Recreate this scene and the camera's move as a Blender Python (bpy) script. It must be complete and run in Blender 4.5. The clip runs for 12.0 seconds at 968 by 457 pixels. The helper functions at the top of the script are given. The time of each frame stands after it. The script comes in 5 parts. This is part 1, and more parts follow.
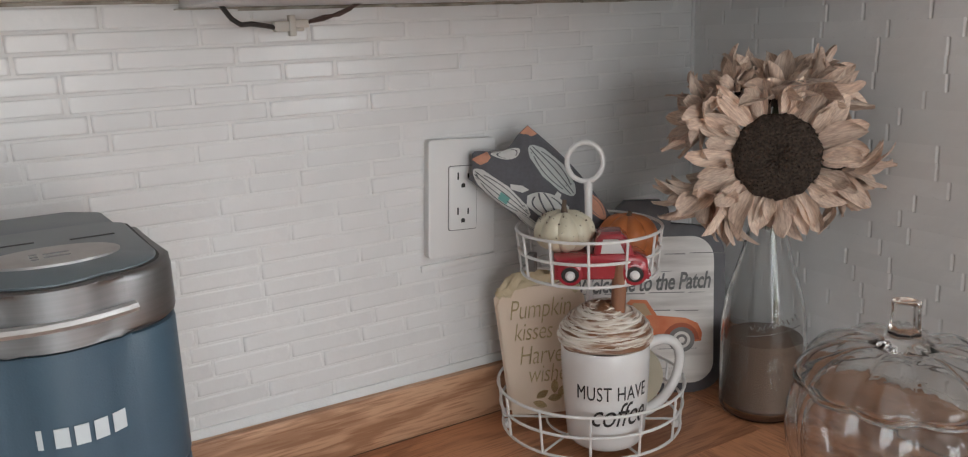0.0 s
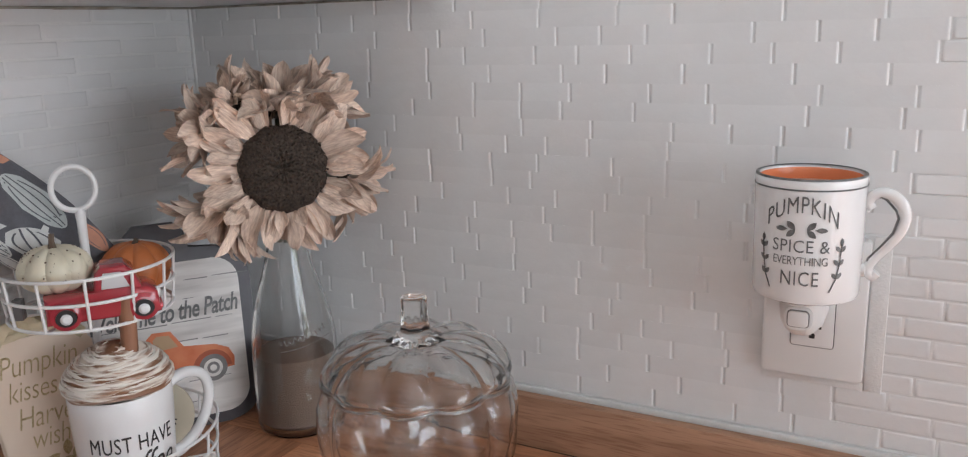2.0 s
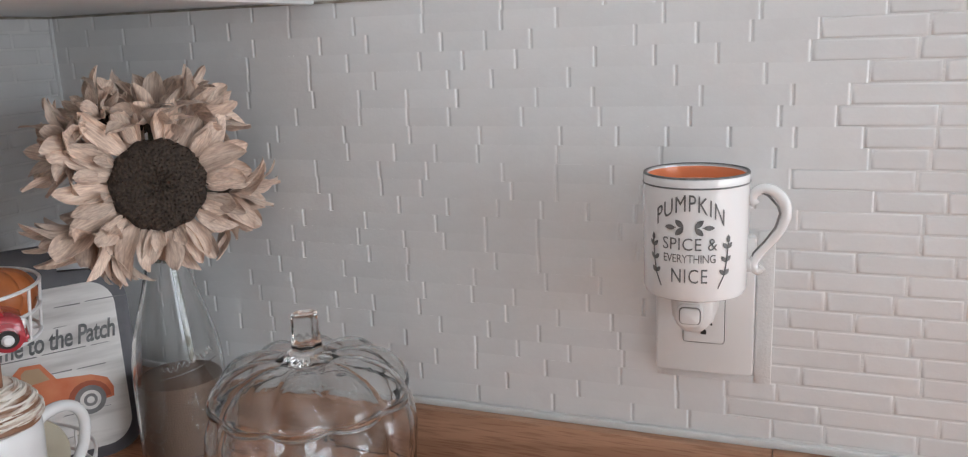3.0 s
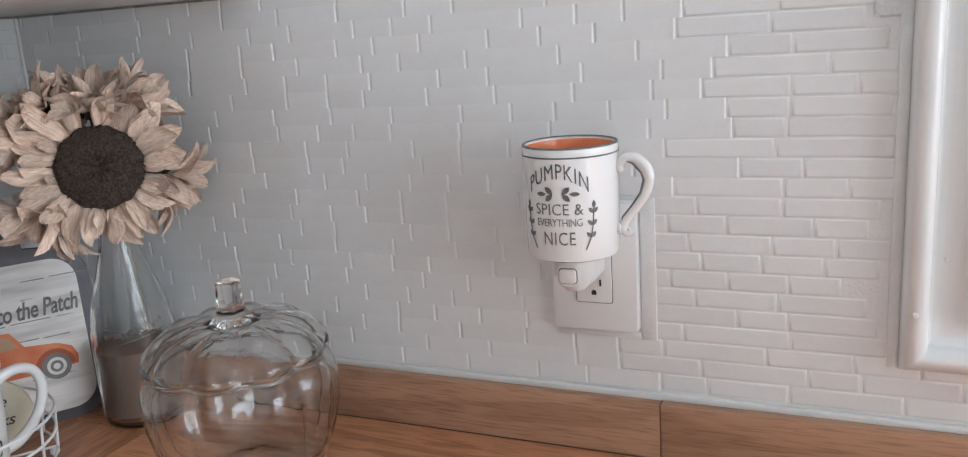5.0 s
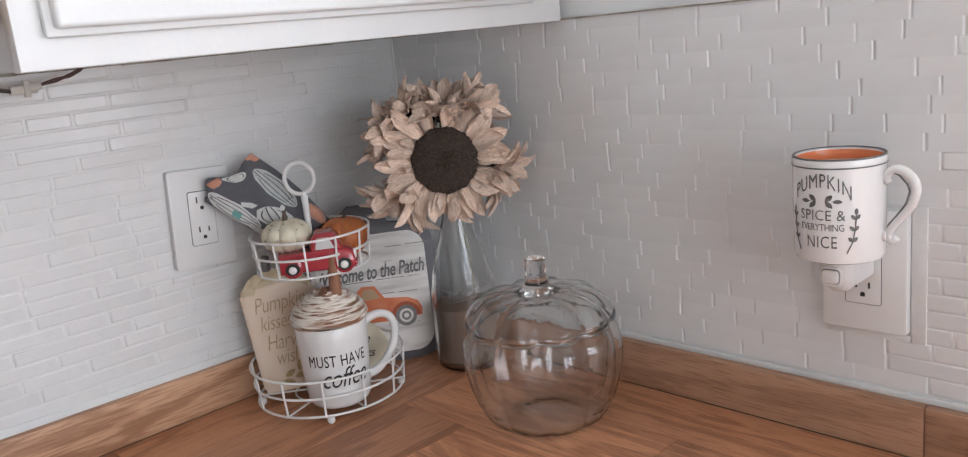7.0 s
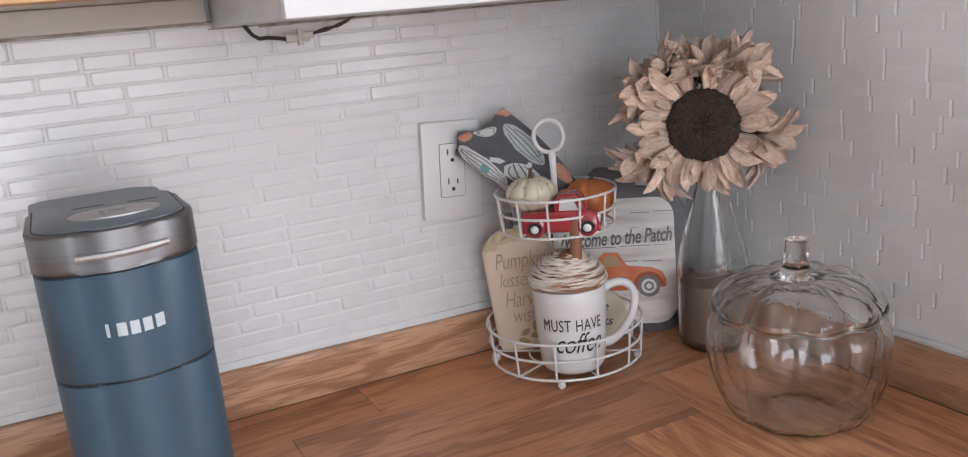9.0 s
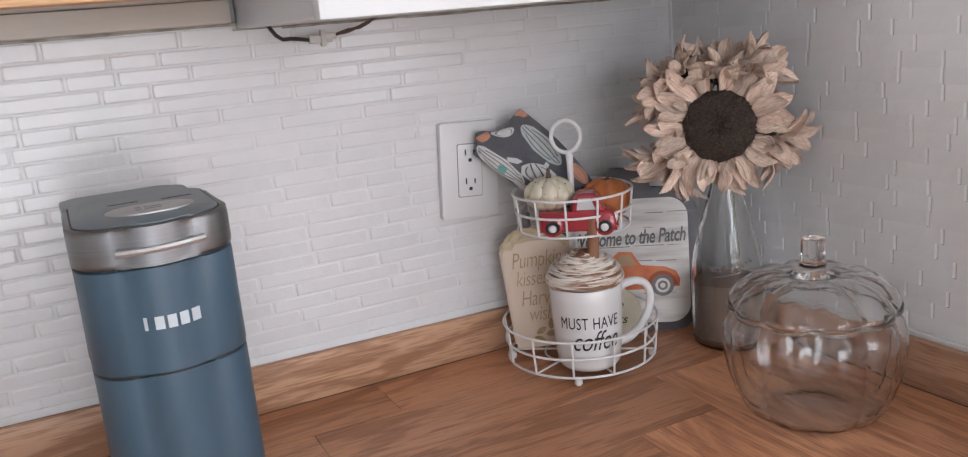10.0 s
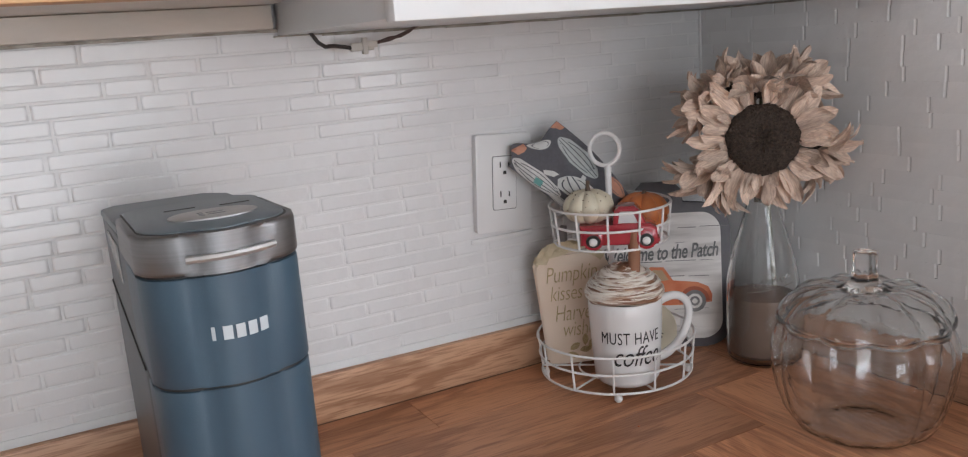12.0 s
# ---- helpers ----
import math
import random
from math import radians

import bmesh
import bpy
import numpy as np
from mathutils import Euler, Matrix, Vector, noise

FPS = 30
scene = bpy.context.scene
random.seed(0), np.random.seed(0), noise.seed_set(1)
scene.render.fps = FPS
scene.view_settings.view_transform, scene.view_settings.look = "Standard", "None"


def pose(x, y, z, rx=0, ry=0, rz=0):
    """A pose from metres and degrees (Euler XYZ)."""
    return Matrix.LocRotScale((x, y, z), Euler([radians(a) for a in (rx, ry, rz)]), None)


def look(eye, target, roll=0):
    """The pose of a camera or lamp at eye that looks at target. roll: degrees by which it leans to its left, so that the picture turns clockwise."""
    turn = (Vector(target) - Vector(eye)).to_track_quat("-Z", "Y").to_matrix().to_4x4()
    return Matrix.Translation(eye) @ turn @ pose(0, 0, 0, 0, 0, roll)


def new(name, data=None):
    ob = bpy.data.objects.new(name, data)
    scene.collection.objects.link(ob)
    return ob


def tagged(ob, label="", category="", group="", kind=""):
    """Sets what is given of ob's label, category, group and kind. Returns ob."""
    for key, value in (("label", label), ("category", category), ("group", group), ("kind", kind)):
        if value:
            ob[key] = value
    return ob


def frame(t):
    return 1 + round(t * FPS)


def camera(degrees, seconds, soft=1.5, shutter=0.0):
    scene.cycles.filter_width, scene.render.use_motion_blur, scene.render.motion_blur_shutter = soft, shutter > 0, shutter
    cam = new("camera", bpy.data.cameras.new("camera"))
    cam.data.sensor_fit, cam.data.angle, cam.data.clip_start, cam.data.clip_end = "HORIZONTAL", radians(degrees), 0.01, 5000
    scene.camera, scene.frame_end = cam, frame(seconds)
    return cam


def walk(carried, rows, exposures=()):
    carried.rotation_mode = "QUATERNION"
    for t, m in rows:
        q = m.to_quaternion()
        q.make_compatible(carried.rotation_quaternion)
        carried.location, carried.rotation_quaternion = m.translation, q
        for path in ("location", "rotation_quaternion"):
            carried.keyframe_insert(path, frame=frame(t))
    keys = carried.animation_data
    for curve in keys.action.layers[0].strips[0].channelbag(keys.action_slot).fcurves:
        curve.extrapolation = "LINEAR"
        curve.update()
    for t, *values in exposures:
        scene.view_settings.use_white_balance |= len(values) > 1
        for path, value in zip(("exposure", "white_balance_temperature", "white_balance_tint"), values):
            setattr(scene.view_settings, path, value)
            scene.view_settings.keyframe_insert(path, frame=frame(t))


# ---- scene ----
cam = camera(58.7, 12.0, soft=1.15)
PATH = [
    (0, (-0.785, -0.774, 0.422), (0.236, 0.885, -0.035), -2.2),
    (0.5, (-0.766, -0.789, 0.421), (0.467, 0.713, -0.051), -2.2),
    (1, (-0.742, -0.801, 0.414), (0.677, 0.532, -0.044), -1.8),
    (1.5, (-0.73, -0.817, 0.41), (0.848, 0.324, -0.047), -2.0),
    (2, (-0.734, -0.781, 0.416), (0.973, 0.157, -0.041), -1.6),
    (2.5, (-0.722, -0.767, 0.412), (1.069, 0.002, -0.037), -1.8),
    (2.7, (-0.719, -0.769, 0.414), (1.091, -0.048, -0.038), -2.1),
    (4.3, (-0.728, -0.863, 0.39), (1.081, -0.118, -0.026), -3.3),
    (4.5, (-0.728, -0.879, 0.399), (1.071, -0.124, -0.041), -3.5),
    (5, (-0.733, -0.914, 0.406), (1.037, -0.112, -0.064), -4.0),
    (5.5, (-0.747, -0.953, 0.411), (1.004, -0.109, -0.062), -4.0),
    (6, (-0.793, -1.009, 0.418), (0.836, 0.052, -0.053), -5.6),
    (6.5, (-0.839, -1.04, 0.433), (0.631, 0.232, -0.038), -6.7),
    (7, (-0.812, -1.023, 0.44), (0.523, 0.399, -0.004), -5.8),
    (7.5, (-0.779, -0.995, 0.433), (0.396, 0.558, -0.02), -4.3),
    (7.7, (-0.776, -0.99, 0.432), (0.303, 0.633, -0.016), -4.6),
    (9.3, (-0.782, -0.992, 0.432), (0.064, 0.757, -0.043), -5.3),
    (9.5, (-0.791, -0.989, 0.429), (0.06, 0.758, -0.043), -5.2),
    (10, (-0.807, -0.994, 0.433), (0.045, 0.753, -0.036), -5.1),
    (10.5, (-0.842, -0.993, 0.432), (0.021, 0.751, -0.031), -5.0),
    (11, (-0.88, -0.991, 0.434), (-0.01, 0.753, -0.013), -5.1),
    (11.5, (-0.876, -0.949, 0.427), (0.008, 0.793, -0.003), -4.8),
    (12, (-0.871, -0.943, 0.425), (0.048, 0.781, 0.0), -4.3),
]
EXPOSURES = [
    (0.0, -0.27, 6720, 11), (0.5, 0.01, 6600, 11), (1.0, 0.03, 6480, 11), (2.0, 0.08, 6320, 12), (2.5, 0.08, 6280, 11), (4.5, 0.11, 6180, 10), (5.5, 0.11, 6080, 8),
    (6.0, -0.14, 6230, 10), (6.5, -0.19, 6340, 13), (7.0, 0.01, 6390, 13), (7.5, 0.03, 6400, 13), (9.5, 0.0, 6440, 16), (10.5, 0.01, 6450, 15), (12.0, -0.19, 6500, 14),
]
walk(cam, [(t, look(eye, target, roll)) for t, eye, target, roll in PATH], EXPOSURES)

# ---- world and light ----
world = bpy.data.worlds.new("world")
scene.world = world
world.use_nodes = True
wn = world.node_tree
sky = wn.nodes.new("ShaderNodeTexSky")
sky.sky_type, sky.sun_disc = "NISHITA", False
sky.sun_elevation, sky.sun_rotation = radians(38), radians(60)
wn.nodes["Background"].inputs[1].default_value = 0.15
wn.links.new(sky.outputs[0], wn.nodes["Background"].inputs[0])


def area_lamp(name, eye, target, w, h, watts, colour):
    data = bpy.data.lights.new(name, "AREA")
    data.shape, data.size, data.size_y = "RECTANGLE", w, h
    data.energy, data.color = watts, colour
    ob = new(name, data)
    ob.matrix_world = look(eye, target)
    return ob


sun_data = bpy.data.lights.new("sun", "SUN")
sun_data.energy, sun_data.angle, sun_data.color = 1.0, radians(10), (1.0, 0.95, 0.88)
sun_ob = new("sun", sun_data)
sun_ob.matrix_world = look((0, 0, 0), (-0.7, -0.5, -0.75))
# daylight in the two window openings of the room
area_lamp("window_daylight", (0.115, -1.44, 0.70), (-1, -1.44, 0.70), 0.86, 1.05, 17.0, (0.90, 0.955, 1.0))
area_lamp("back_window_daylight", (-0.95, -3.33, 0.25), (-0.42, -0.3, 0.20), 1.6, 1.7, 41.0, (0.93, 0.97, 1.0))

# ---- materials ----


def mat(name, base, rough=0.5, metal=0.0, second=None, scale=40, amount=0.5, bump=0.0, bump_scale=200,
        stretch=(1, 1, 1), coat=0.0, per=0.0, detail=4, spec=0.5, sheen=0.0, lo=0.35, hi=0.65):
    """Principled material with broad noise between two colours, fine relief and object-to-object variation."""
    m = bpy.data.materials.new(name)
    m.use_nodes = True
    nt = m.node_tree
    p = nt.nodes["Principled BSDF"]
    p.inputs["Roughness"].default_value = rough
    p.inputs["Metallic"].default_value = metal
    p.inputs["Coat Weight"].default_value = coat
    p.inputs["Coat Roughness"].default_value = 0.08
    p.inputs["Specular IOR Level"].default_value = spec
    p.inputs["Sheen Weight"].default_value = sheen
    tc = nt.nodes.new("ShaderNodeTexCoord")
    mp = nt.nodes.new("ShaderNodeMapping")
    mp.inputs["Scale"].default_value = stretch
    nt.links.new(tc.outputs["Object"], mp.inputs["Vector"])
    n1 = nt.nodes.new("ShaderNodeTexNoise")
    n1.inputs["Scale"].default_value, n1.inputs["Detail"].default_value = scale, detail
    nt.links.new(mp.outputs[0], n1.inputs["Vector"])
    mix = nt.nodes.new("ShaderNodeMixRGB")
    mix.inputs[1].default_value = (*base, 1)
    mix.inputs[2].default_value = (*(second or [c * 0.85 for c in base]), 1)
    ramp = nt.nodes.new("ShaderNodeMapRange")
    ramp.inputs["From Min"].default_value, ramp.inputs["From Max"].default_value = lo, hi
    ramp.inputs["To Max"].default_value = amount
    nt.links.new(n1.outputs["Fac"], ramp.inputs["Value"])
    nt.links.new(ramp.outputs[0], mix.inputs[0])
    last = mix.outputs[0]
    if per:
        oi = nt.nodes.new("ShaderNodeObjectInfo")
        hsv = nt.nodes.new("ShaderNodeHueSaturation")
        mr = nt.nodes.new("ShaderNodeMapRange")
        mr.inputs["To Min"].default_value, mr.inputs["To Max"].default_value = 1 - per, 1 + per
        nt.links.new(oi.outputs["Random"], mr.inputs["Value"])
        nt.links.new(mr.outputs[0], hsv.inputs["Value"])
        nt.links.new(last, hsv.inputs["Color"])
        last = hsv.outputs[0]
    nt.links.new(last, p.inputs["Base Color"])
    if bump:
        n2 = nt.nodes.new("ShaderNodeTexNoise")
        n2.inputs["Scale"].default_value, n2.inputs["Detail"].default_value = bump_scale, 3
        nt.links.new(mp.outputs[0], n2.inputs["Vector"])
        bp = nt.nodes.new("ShaderNodeBump")
        bp.inputs["Strength"].default_value = bump
        bp.inputs["Distance"].default_value = 0.001
        nt.links.new(n2.outputs["Fac"], bp.inputs["Height"])
        nt.links.new(bp.outputs[0], p.inputs["Normal"])
    return m


def wood(name, light, dark, axis="X", rough=0.4, per=0.17, rings=38, fine=520, figure=0.45):
    """Oak: long wavy figure and short dark pores along the given axis, shifted for each board."""
    m = bpy.data.materials.new(name)
    m.use_nodes = True
    nt = m.node_tree
    p = nt.nodes["Principled BSDF"]
    tc = nt.nodes.new("ShaderNodeTexCoord")
    oi = nt.nodes.new("ShaderNodeObjectInfo")
    add = nt.nodes.new("ShaderNodeVectorMath")
    sc = nt.nodes.new("ShaderNodeVectorMath")
    sc.operation = "SCALE"
    sc.inputs[0].default_value, sc.inputs["Scale"].default_value = (7.3, 3.1, 5.7), 1
    nt.links.new(oi.outputs["Random"], sc.inputs["Scale"])
    nt.links.new(tc.outputs["Object"], add.inputs[0])
    nt.links.new(sc.outputs[0], add.inputs[1])

    def mapped(along, across):
        mp = nt.nodes.new("ShaderNodeMapping")
        mp.inputs["Scale"].default_value = (along, across, across) if axis == "X" else (across, along, across)
        nt.links.new(add.outputs[0], mp.inputs["Vector"])
        return mp

    m1 = mapped(0.16, 1)
    warp = nt.nodes.new("ShaderNodeTexNoise")
    warp.inputs["Scale"].default_value, warp.inputs["Detail"].default_value = rings * 0.5, 5
    warp.inputs["Distortion"].default_value = 0.6
    nt.links.new(m1.outputs[0], warp.inputs["Vector"])
    # figure: repeated bands through the noise field
    mul = nt.nodes.new("ShaderNodeMath")
    mul.operation, mul.inputs[1].default_value = "MULTIPLY", 30
    nt.links.new(warp.outputs["Fac"], mul.inputs[0])
    sn = nt.nodes.new("ShaderNodeMath")
    sn.operation = "SINE"
    nt.links.new(mul.outputs[0], sn.inputs[0])
    m2 = mapped(0.05, 1)
    pores = nt.nodes.new("ShaderNodeTexNoise")
    pores.inputs["Scale"].default_value, pores.inputs["Detail"].default_value = fine, 2
    nt.links.new(m2.outputs[0], pores.inputs["Vector"])
    broad = nt.nodes.new("ShaderNodeTexNoise")
    broad.inputs["Scale"].default_value = 9
    nt.links.new(m1.outputs[0], broad.inputs["Vector"])
    f1 = nt.nodes.new("ShaderNodeMapRange")
    f1.inputs["From Min"].default_value, f1.inputs["To Max"].default_value = -0.1, figure
    nt.links.new(sn.outputs[0], f1.inputs["Value"])
    f2 = nt.nodes.new("ShaderNodeMapRange")
    f2.inputs["From Min"].default_value, f2.inputs["From Max"].default_value = 0.50, 0.68
    f2.inputs["To Max"].default_value = 0.65
    nt.links.new(pores.outputs["Fac"], f2.inputs["Value"])
    f3 = nt.nodes.new("ShaderNodeMapRange")
    f3.inputs["From Min"].default_value, f3.inputs["From Max"].default_value = 0.35, 0.7
    f3.inputs["To Max"].default_value = 0.35
    nt.links.new(broad.outputs["Fac"], f3.inputs["Value"])
    s1 = nt.nodes.new("ShaderNodeMath")
    s2 = nt.nodes.new("ShaderNodeMath")
    s2.use_clamp = True
    nt.links.new(f1.outputs[0], s1.inputs[0])
    nt.links.new(f2.outputs[0], s1.inputs[1])
    nt.links.new(s1.outputs[0], s2.inputs[0])
    nt.links.new(f3.outputs[0], s2.inputs[1])
    mix = nt.nodes.new("ShaderNodeMixRGB")
    mix.inputs[1].default_value, mix.inputs[2].default_value = (*light, 1), (*dark, 1)
    nt.links.new(s2.outputs[0], mix.inputs[0])
    hsv = nt.nodes.new("ShaderNodeHueSaturation")
    mr = nt.nodes.new("ShaderNodeMapRange")
    mr.inputs["To Min"].default_value, mr.inputs["To Max"].default_value = 1 - per, 1 + per
    nt.links.new(oi.outputs["Random"], mr.inputs["Value"])
    nt.links.new(mr.outputs[0], hsv.inputs["Value"])
    nt.links.new(mix.outputs[0], hsv.inputs["Color"])
    nt.links.new(hsv.outputs[0], p.inputs["Base Color"])
    rr = nt.nodes.new("ShaderNodeMapRange")
    rr.inputs["To Min"].default_value, rr.inputs["To Max"].default_value = rough - 0.06, rough + 0.12
    nt.links.new(broad.outputs["Fac"], rr.inputs["Value"])
    nt.links.new(rr.outputs[0], p.inputs["Roughness"])
    bp = nt.nodes.new("ShaderNodeBump")
    bp.inputs["Strength"].default_value, bp.inputs["Distance"].default_value = 0.25, 0.0006
    bp.invert = True
    nt.links.new(pores.outputs["Fac"], bp.inputs["Height"])
    nt.links.new(bp.outputs[0], p.inputs["Normal"])
    return m


def glass(name, tint=(0.985, 0.985, 0.98), bump=0.1, bump_scale=30):
    m = bpy.data.materials.new(name)
    m.use_nodes = True
    nt = m.node_tree
    p = nt.nodes["Principled BSDF"]
    p.inputs["Base Color"].default_value = (*tint, 1)
    p.inputs["Transmission Weight"].default_value = 1
    p.inputs["Roughness"].default_value, p.inputs["IOR"].default_value = 0.0, 1.48
    if bump:
        tc = nt.nodes.new("ShaderNodeTexCoord")
        n = nt.nodes.new("ShaderNodeTexNoise")
        n.inputs["Scale"].default_value = bump_scale
        nt.links.new(tc.outputs["Object"], n.inputs["Vector"])
        bp = nt.nodes.new("ShaderNodeBump")
        bp.inputs["Strength"].default_value, bp.inputs["Distance"].default_value = bump, 0.003
        nt.links.new(n.outputs["Fac"], bp.inputs["Height"])
        nt.links.new(bp.outputs[0], p.inputs["Normal"])
    return m


TILE = mat("white_painted_tile", (0.74, 0.74, 0.74), 0.18, second=(0.68, 0.68, 0.675), scale=25, bump=0.35, bump_scale=90, per=0.03)
GROUT = mat("painted_grout", (0.73, 0.73, 0.725), 0.4, second=(0.67, 0.67, 0.66), scale=60, bump=0.5, bump_scale=400)
WALL = mat("wall_paint", (0.80, 0.80, 0.79), 0.7, scale=8, bump=0.15, bump_scale=500)
CEIL = mat("ceiling_paint", (0.80, 0.79, 0.77), 0.8, scale=6, bump=0.2, bump_scale=300)
FLOOR = mat("floor_vinyl", (0.46, 0.42, 0.38), 0.5, scale=5, bump=0.1)
CASING = mat("gloss_white_trim", (0.76, 0.77, 0.77), 0.16, second=(0.72, 0.73, 0.73), scale=14, bump=0.25, bump_scale=120)
CAB = mat("cabinet_white_paint", (0.70, 0.71, 0.71), 0.35, second=(0.65, 0.66, 0.66), scale=10, bump=0.2, bump_scale=160)
CABUNDER = mat("greige_underside", (0.66, 0.61, 0.55), 0.6, second=(0.55, 0.50, 0.44), scale=18, bump=0.3, stretch=(0.3, 1, 1))
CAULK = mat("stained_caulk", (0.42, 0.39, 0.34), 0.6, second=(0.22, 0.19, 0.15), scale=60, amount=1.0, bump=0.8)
OAK = wood("oiled_oak", (0.61, 0.290, 0.152), (0.32, 0.128, 0.060), "X", 0.36, figure=0.6)
OAK_Y = wood("oiled_oak_cross", (0.61, 0.290, 0.152), (0.32, 0.128, 0.060), "Y", 0.36, figure=0.6)
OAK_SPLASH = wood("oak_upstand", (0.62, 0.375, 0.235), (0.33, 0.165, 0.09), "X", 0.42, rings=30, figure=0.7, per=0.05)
# east boards: grain along Y, darker oak colours than the north board
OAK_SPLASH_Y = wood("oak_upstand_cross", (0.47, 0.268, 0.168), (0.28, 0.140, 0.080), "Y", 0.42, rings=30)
OAK_RAW = wood("raw_oak_rail", (0.62, 0.36, 0.19), (0.48, 0.26, 0.13), "X", 0.5)
JOINT = mat("dark_joint", (0.10, 0.055, 0.03), 0.7, scale=50)
PLATE = mat("white_plastic_plate", (0.76, 0.76, 0.755), 0.28, scale=12, second=(0.72, 0.72, 0.71))
SLOT = mat("dark_slot", (0.03, 0.028, 0.027), 0.6)
ENAMEL = mat("white_enamel_wire", (0.78, 0.77, 0.76), 0.35, scale=60, bump=0.2)
CERAMIC = mat("white_ceramic", (0.80, 0.79, 0.785), 0.12, scale=20, second=(0.77, 0.765, 0.755), coat=0.5)
CERAMIC_MATT = mat("white_mug_glaze", (0.76, 0.755, 0.75), 0.22, scale=20, second=(0.73, 0.72, 0.71))
INK = mat("black_print", (0.035, 0.033, 0.033), 0.5, scale=90)
INK_SOFT = mat("charcoal_print", (0.10, 0.098, 0.095), 0.5, second=(0.2, 0.2, 0.2), scale=160, amount=0.8)
ORANGE_GLAZE = mat("orange_glaze", (0.80, 0.25, 0.11), 0.2, scale=30)
WAX = mat("peach_wax", (0.62, 0.36, 0.27), 0.35, scale=30)
CREAM = mat("whipped_cream", (0.80, 0.75, 0.68), 0.5, second=(0.42, 0.24, 0.15), lo=0.52, hi=0.68, scale=60, amount=1.0, stretch=(0.7, 0.7, 4), bump=0.3, bump_scale=300)
FOAM = mat("cream_foam", (0.74, 0.66, 0.57), 0.5, second=(0.24, 0.115, 0.06), lo=0.42, hi=0.56, scale=42, amount=1.0, stretch=(0.8, 0.8, 6.5), bump=0.5, bump_scale=90, detail=6)
CINNAMON = mat("cinnamon_bark", (0.30, 0.135, 0.075), 0.6, second=(0.20, 0.085, 0.045), scale=40, stretch=(3, 3, 0.5), bump=0.5)
RED = mat("red_ceramic", (0.42, 0.040, 0.055), 0.15, second=(0.34, 0.030, 0.042), scale=40, coat=0.6)
WINDOWPAINT = mat("white_window_glaze", (0.68, 0.68, 0.68), 0.2)
TYRE = mat("black_ceramic", (0.02, 0.02, 0.02), 0.3)
CREAM_PUMPKIN = mat("cream_speckled_pumpkin", (0.66, 0.61, 0.48), 0.42, second=(0.58, 0.52, 0.38), scale=60, bump=0.3)
ORANGE_PUMPKIN = mat("orange_pumpkin", (0.56, 0.185, 0.060), 0.45, second=(0.42, 0.12, 0.035), scale=60, bump=0.3)
STEM = mat("brown_stem", (0.10, 0.065, 0.045), 0.6, second=(0.16, 0.12, 0.08), scale=120, bump=0.4)
FABRIC = mat("charcoal_cotton", (0.115, 0.115, 0.13), 0.85, second=(0.09, 0.09, 0.10), scale=300, bump=0.6, bump_scale=900, sheen=0.3)
FABRIC_WHITE = mat("white_print", (0.66, 0.66, 0.64), 0.85, scale=200, bump=0.4, bump_scale=900)
FABRIC_MINT = mat("mint_print", (0.46, 0.50, 0.49), 0.85, second=(0.58, 0.60, 0.59), scale=160)
FABRIC_TEAL = mat("teal_print", (0.16, 0.38, 0.35), 0.85, scale=200)
FABRIC_PEACH = mat("peach_print", (0.62, 0.30, 0.20), 0.85, second=(0.45, 0.22, 0.16), scale=120)
PAPER = mat("cream_card", (0.80, 0.665, 0.54), 0.6, second=(0.75, 0.615, 0.485), scale=30)
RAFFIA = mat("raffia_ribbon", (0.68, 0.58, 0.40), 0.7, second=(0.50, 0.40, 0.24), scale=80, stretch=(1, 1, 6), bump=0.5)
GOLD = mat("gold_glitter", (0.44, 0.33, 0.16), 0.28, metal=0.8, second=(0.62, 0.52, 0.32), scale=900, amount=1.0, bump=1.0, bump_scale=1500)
SIGN = mat("cream_sign", (0.70, 0.64, 0.50), 0.5, scale=30)
BOARD_FRAME = mat("charcoal_frame", (0.085, 0.08, 0.09), 0.5, second=(0.12, 0.115, 0.12), scale=60, bump=0.2)
BOARD_FACE = mat("whitewashed_planks", (0.76, 0.73, 0.70), 0.5, second=(0.34, 0.30, 0.28), scale=60, amount=0.85, stretch=(0.13, 1, 1), bump=0.2, detail=8, lo=0.46, hi=0.74)
TRUCK_ORANGE = mat("orange_watercolour", (0.60, 0.135, 0.045), 0.5, second=(0.72, 0.26, 0.12), scale=35, amount=0.8)
TRUCK_DARK = mat("rust_watercolour", (0.40, 0.085, 0.03), 0.5, scale=50)
TRUCK_GLASS = mat("ochre_watercolour", (0.50, 0.33, 0.19), 0.5, scale=50)
GREY_PRINT = mat("grey_print", (0.17, 0.16, 0.16), 0.5, second=(0.26, 0.25, 0.24), scale=90)
PETAL = mat("dried_petal", (0.84, 0.67, 0.545), 0.75, second=(0.54, 0.385, 0.305), scale=5, amount=0.9, stretch=(0.8, 6, 2), bump=0.4, bump_scale=9, per=0.22, sheen=0.2)
SEED = mat("sunflower_seeds", (0.030, 0.020, 0.015), 0.85, second=(0.075, 0.05, 0.036), scale=350, amount=1.0, bump=1.0, bump_scale=500)
LEAF = mat("dull_green_leaf", (0.10, 0.115, 0.065), 0.7, second=(0.15, 0.14, 0.09), scale=60)
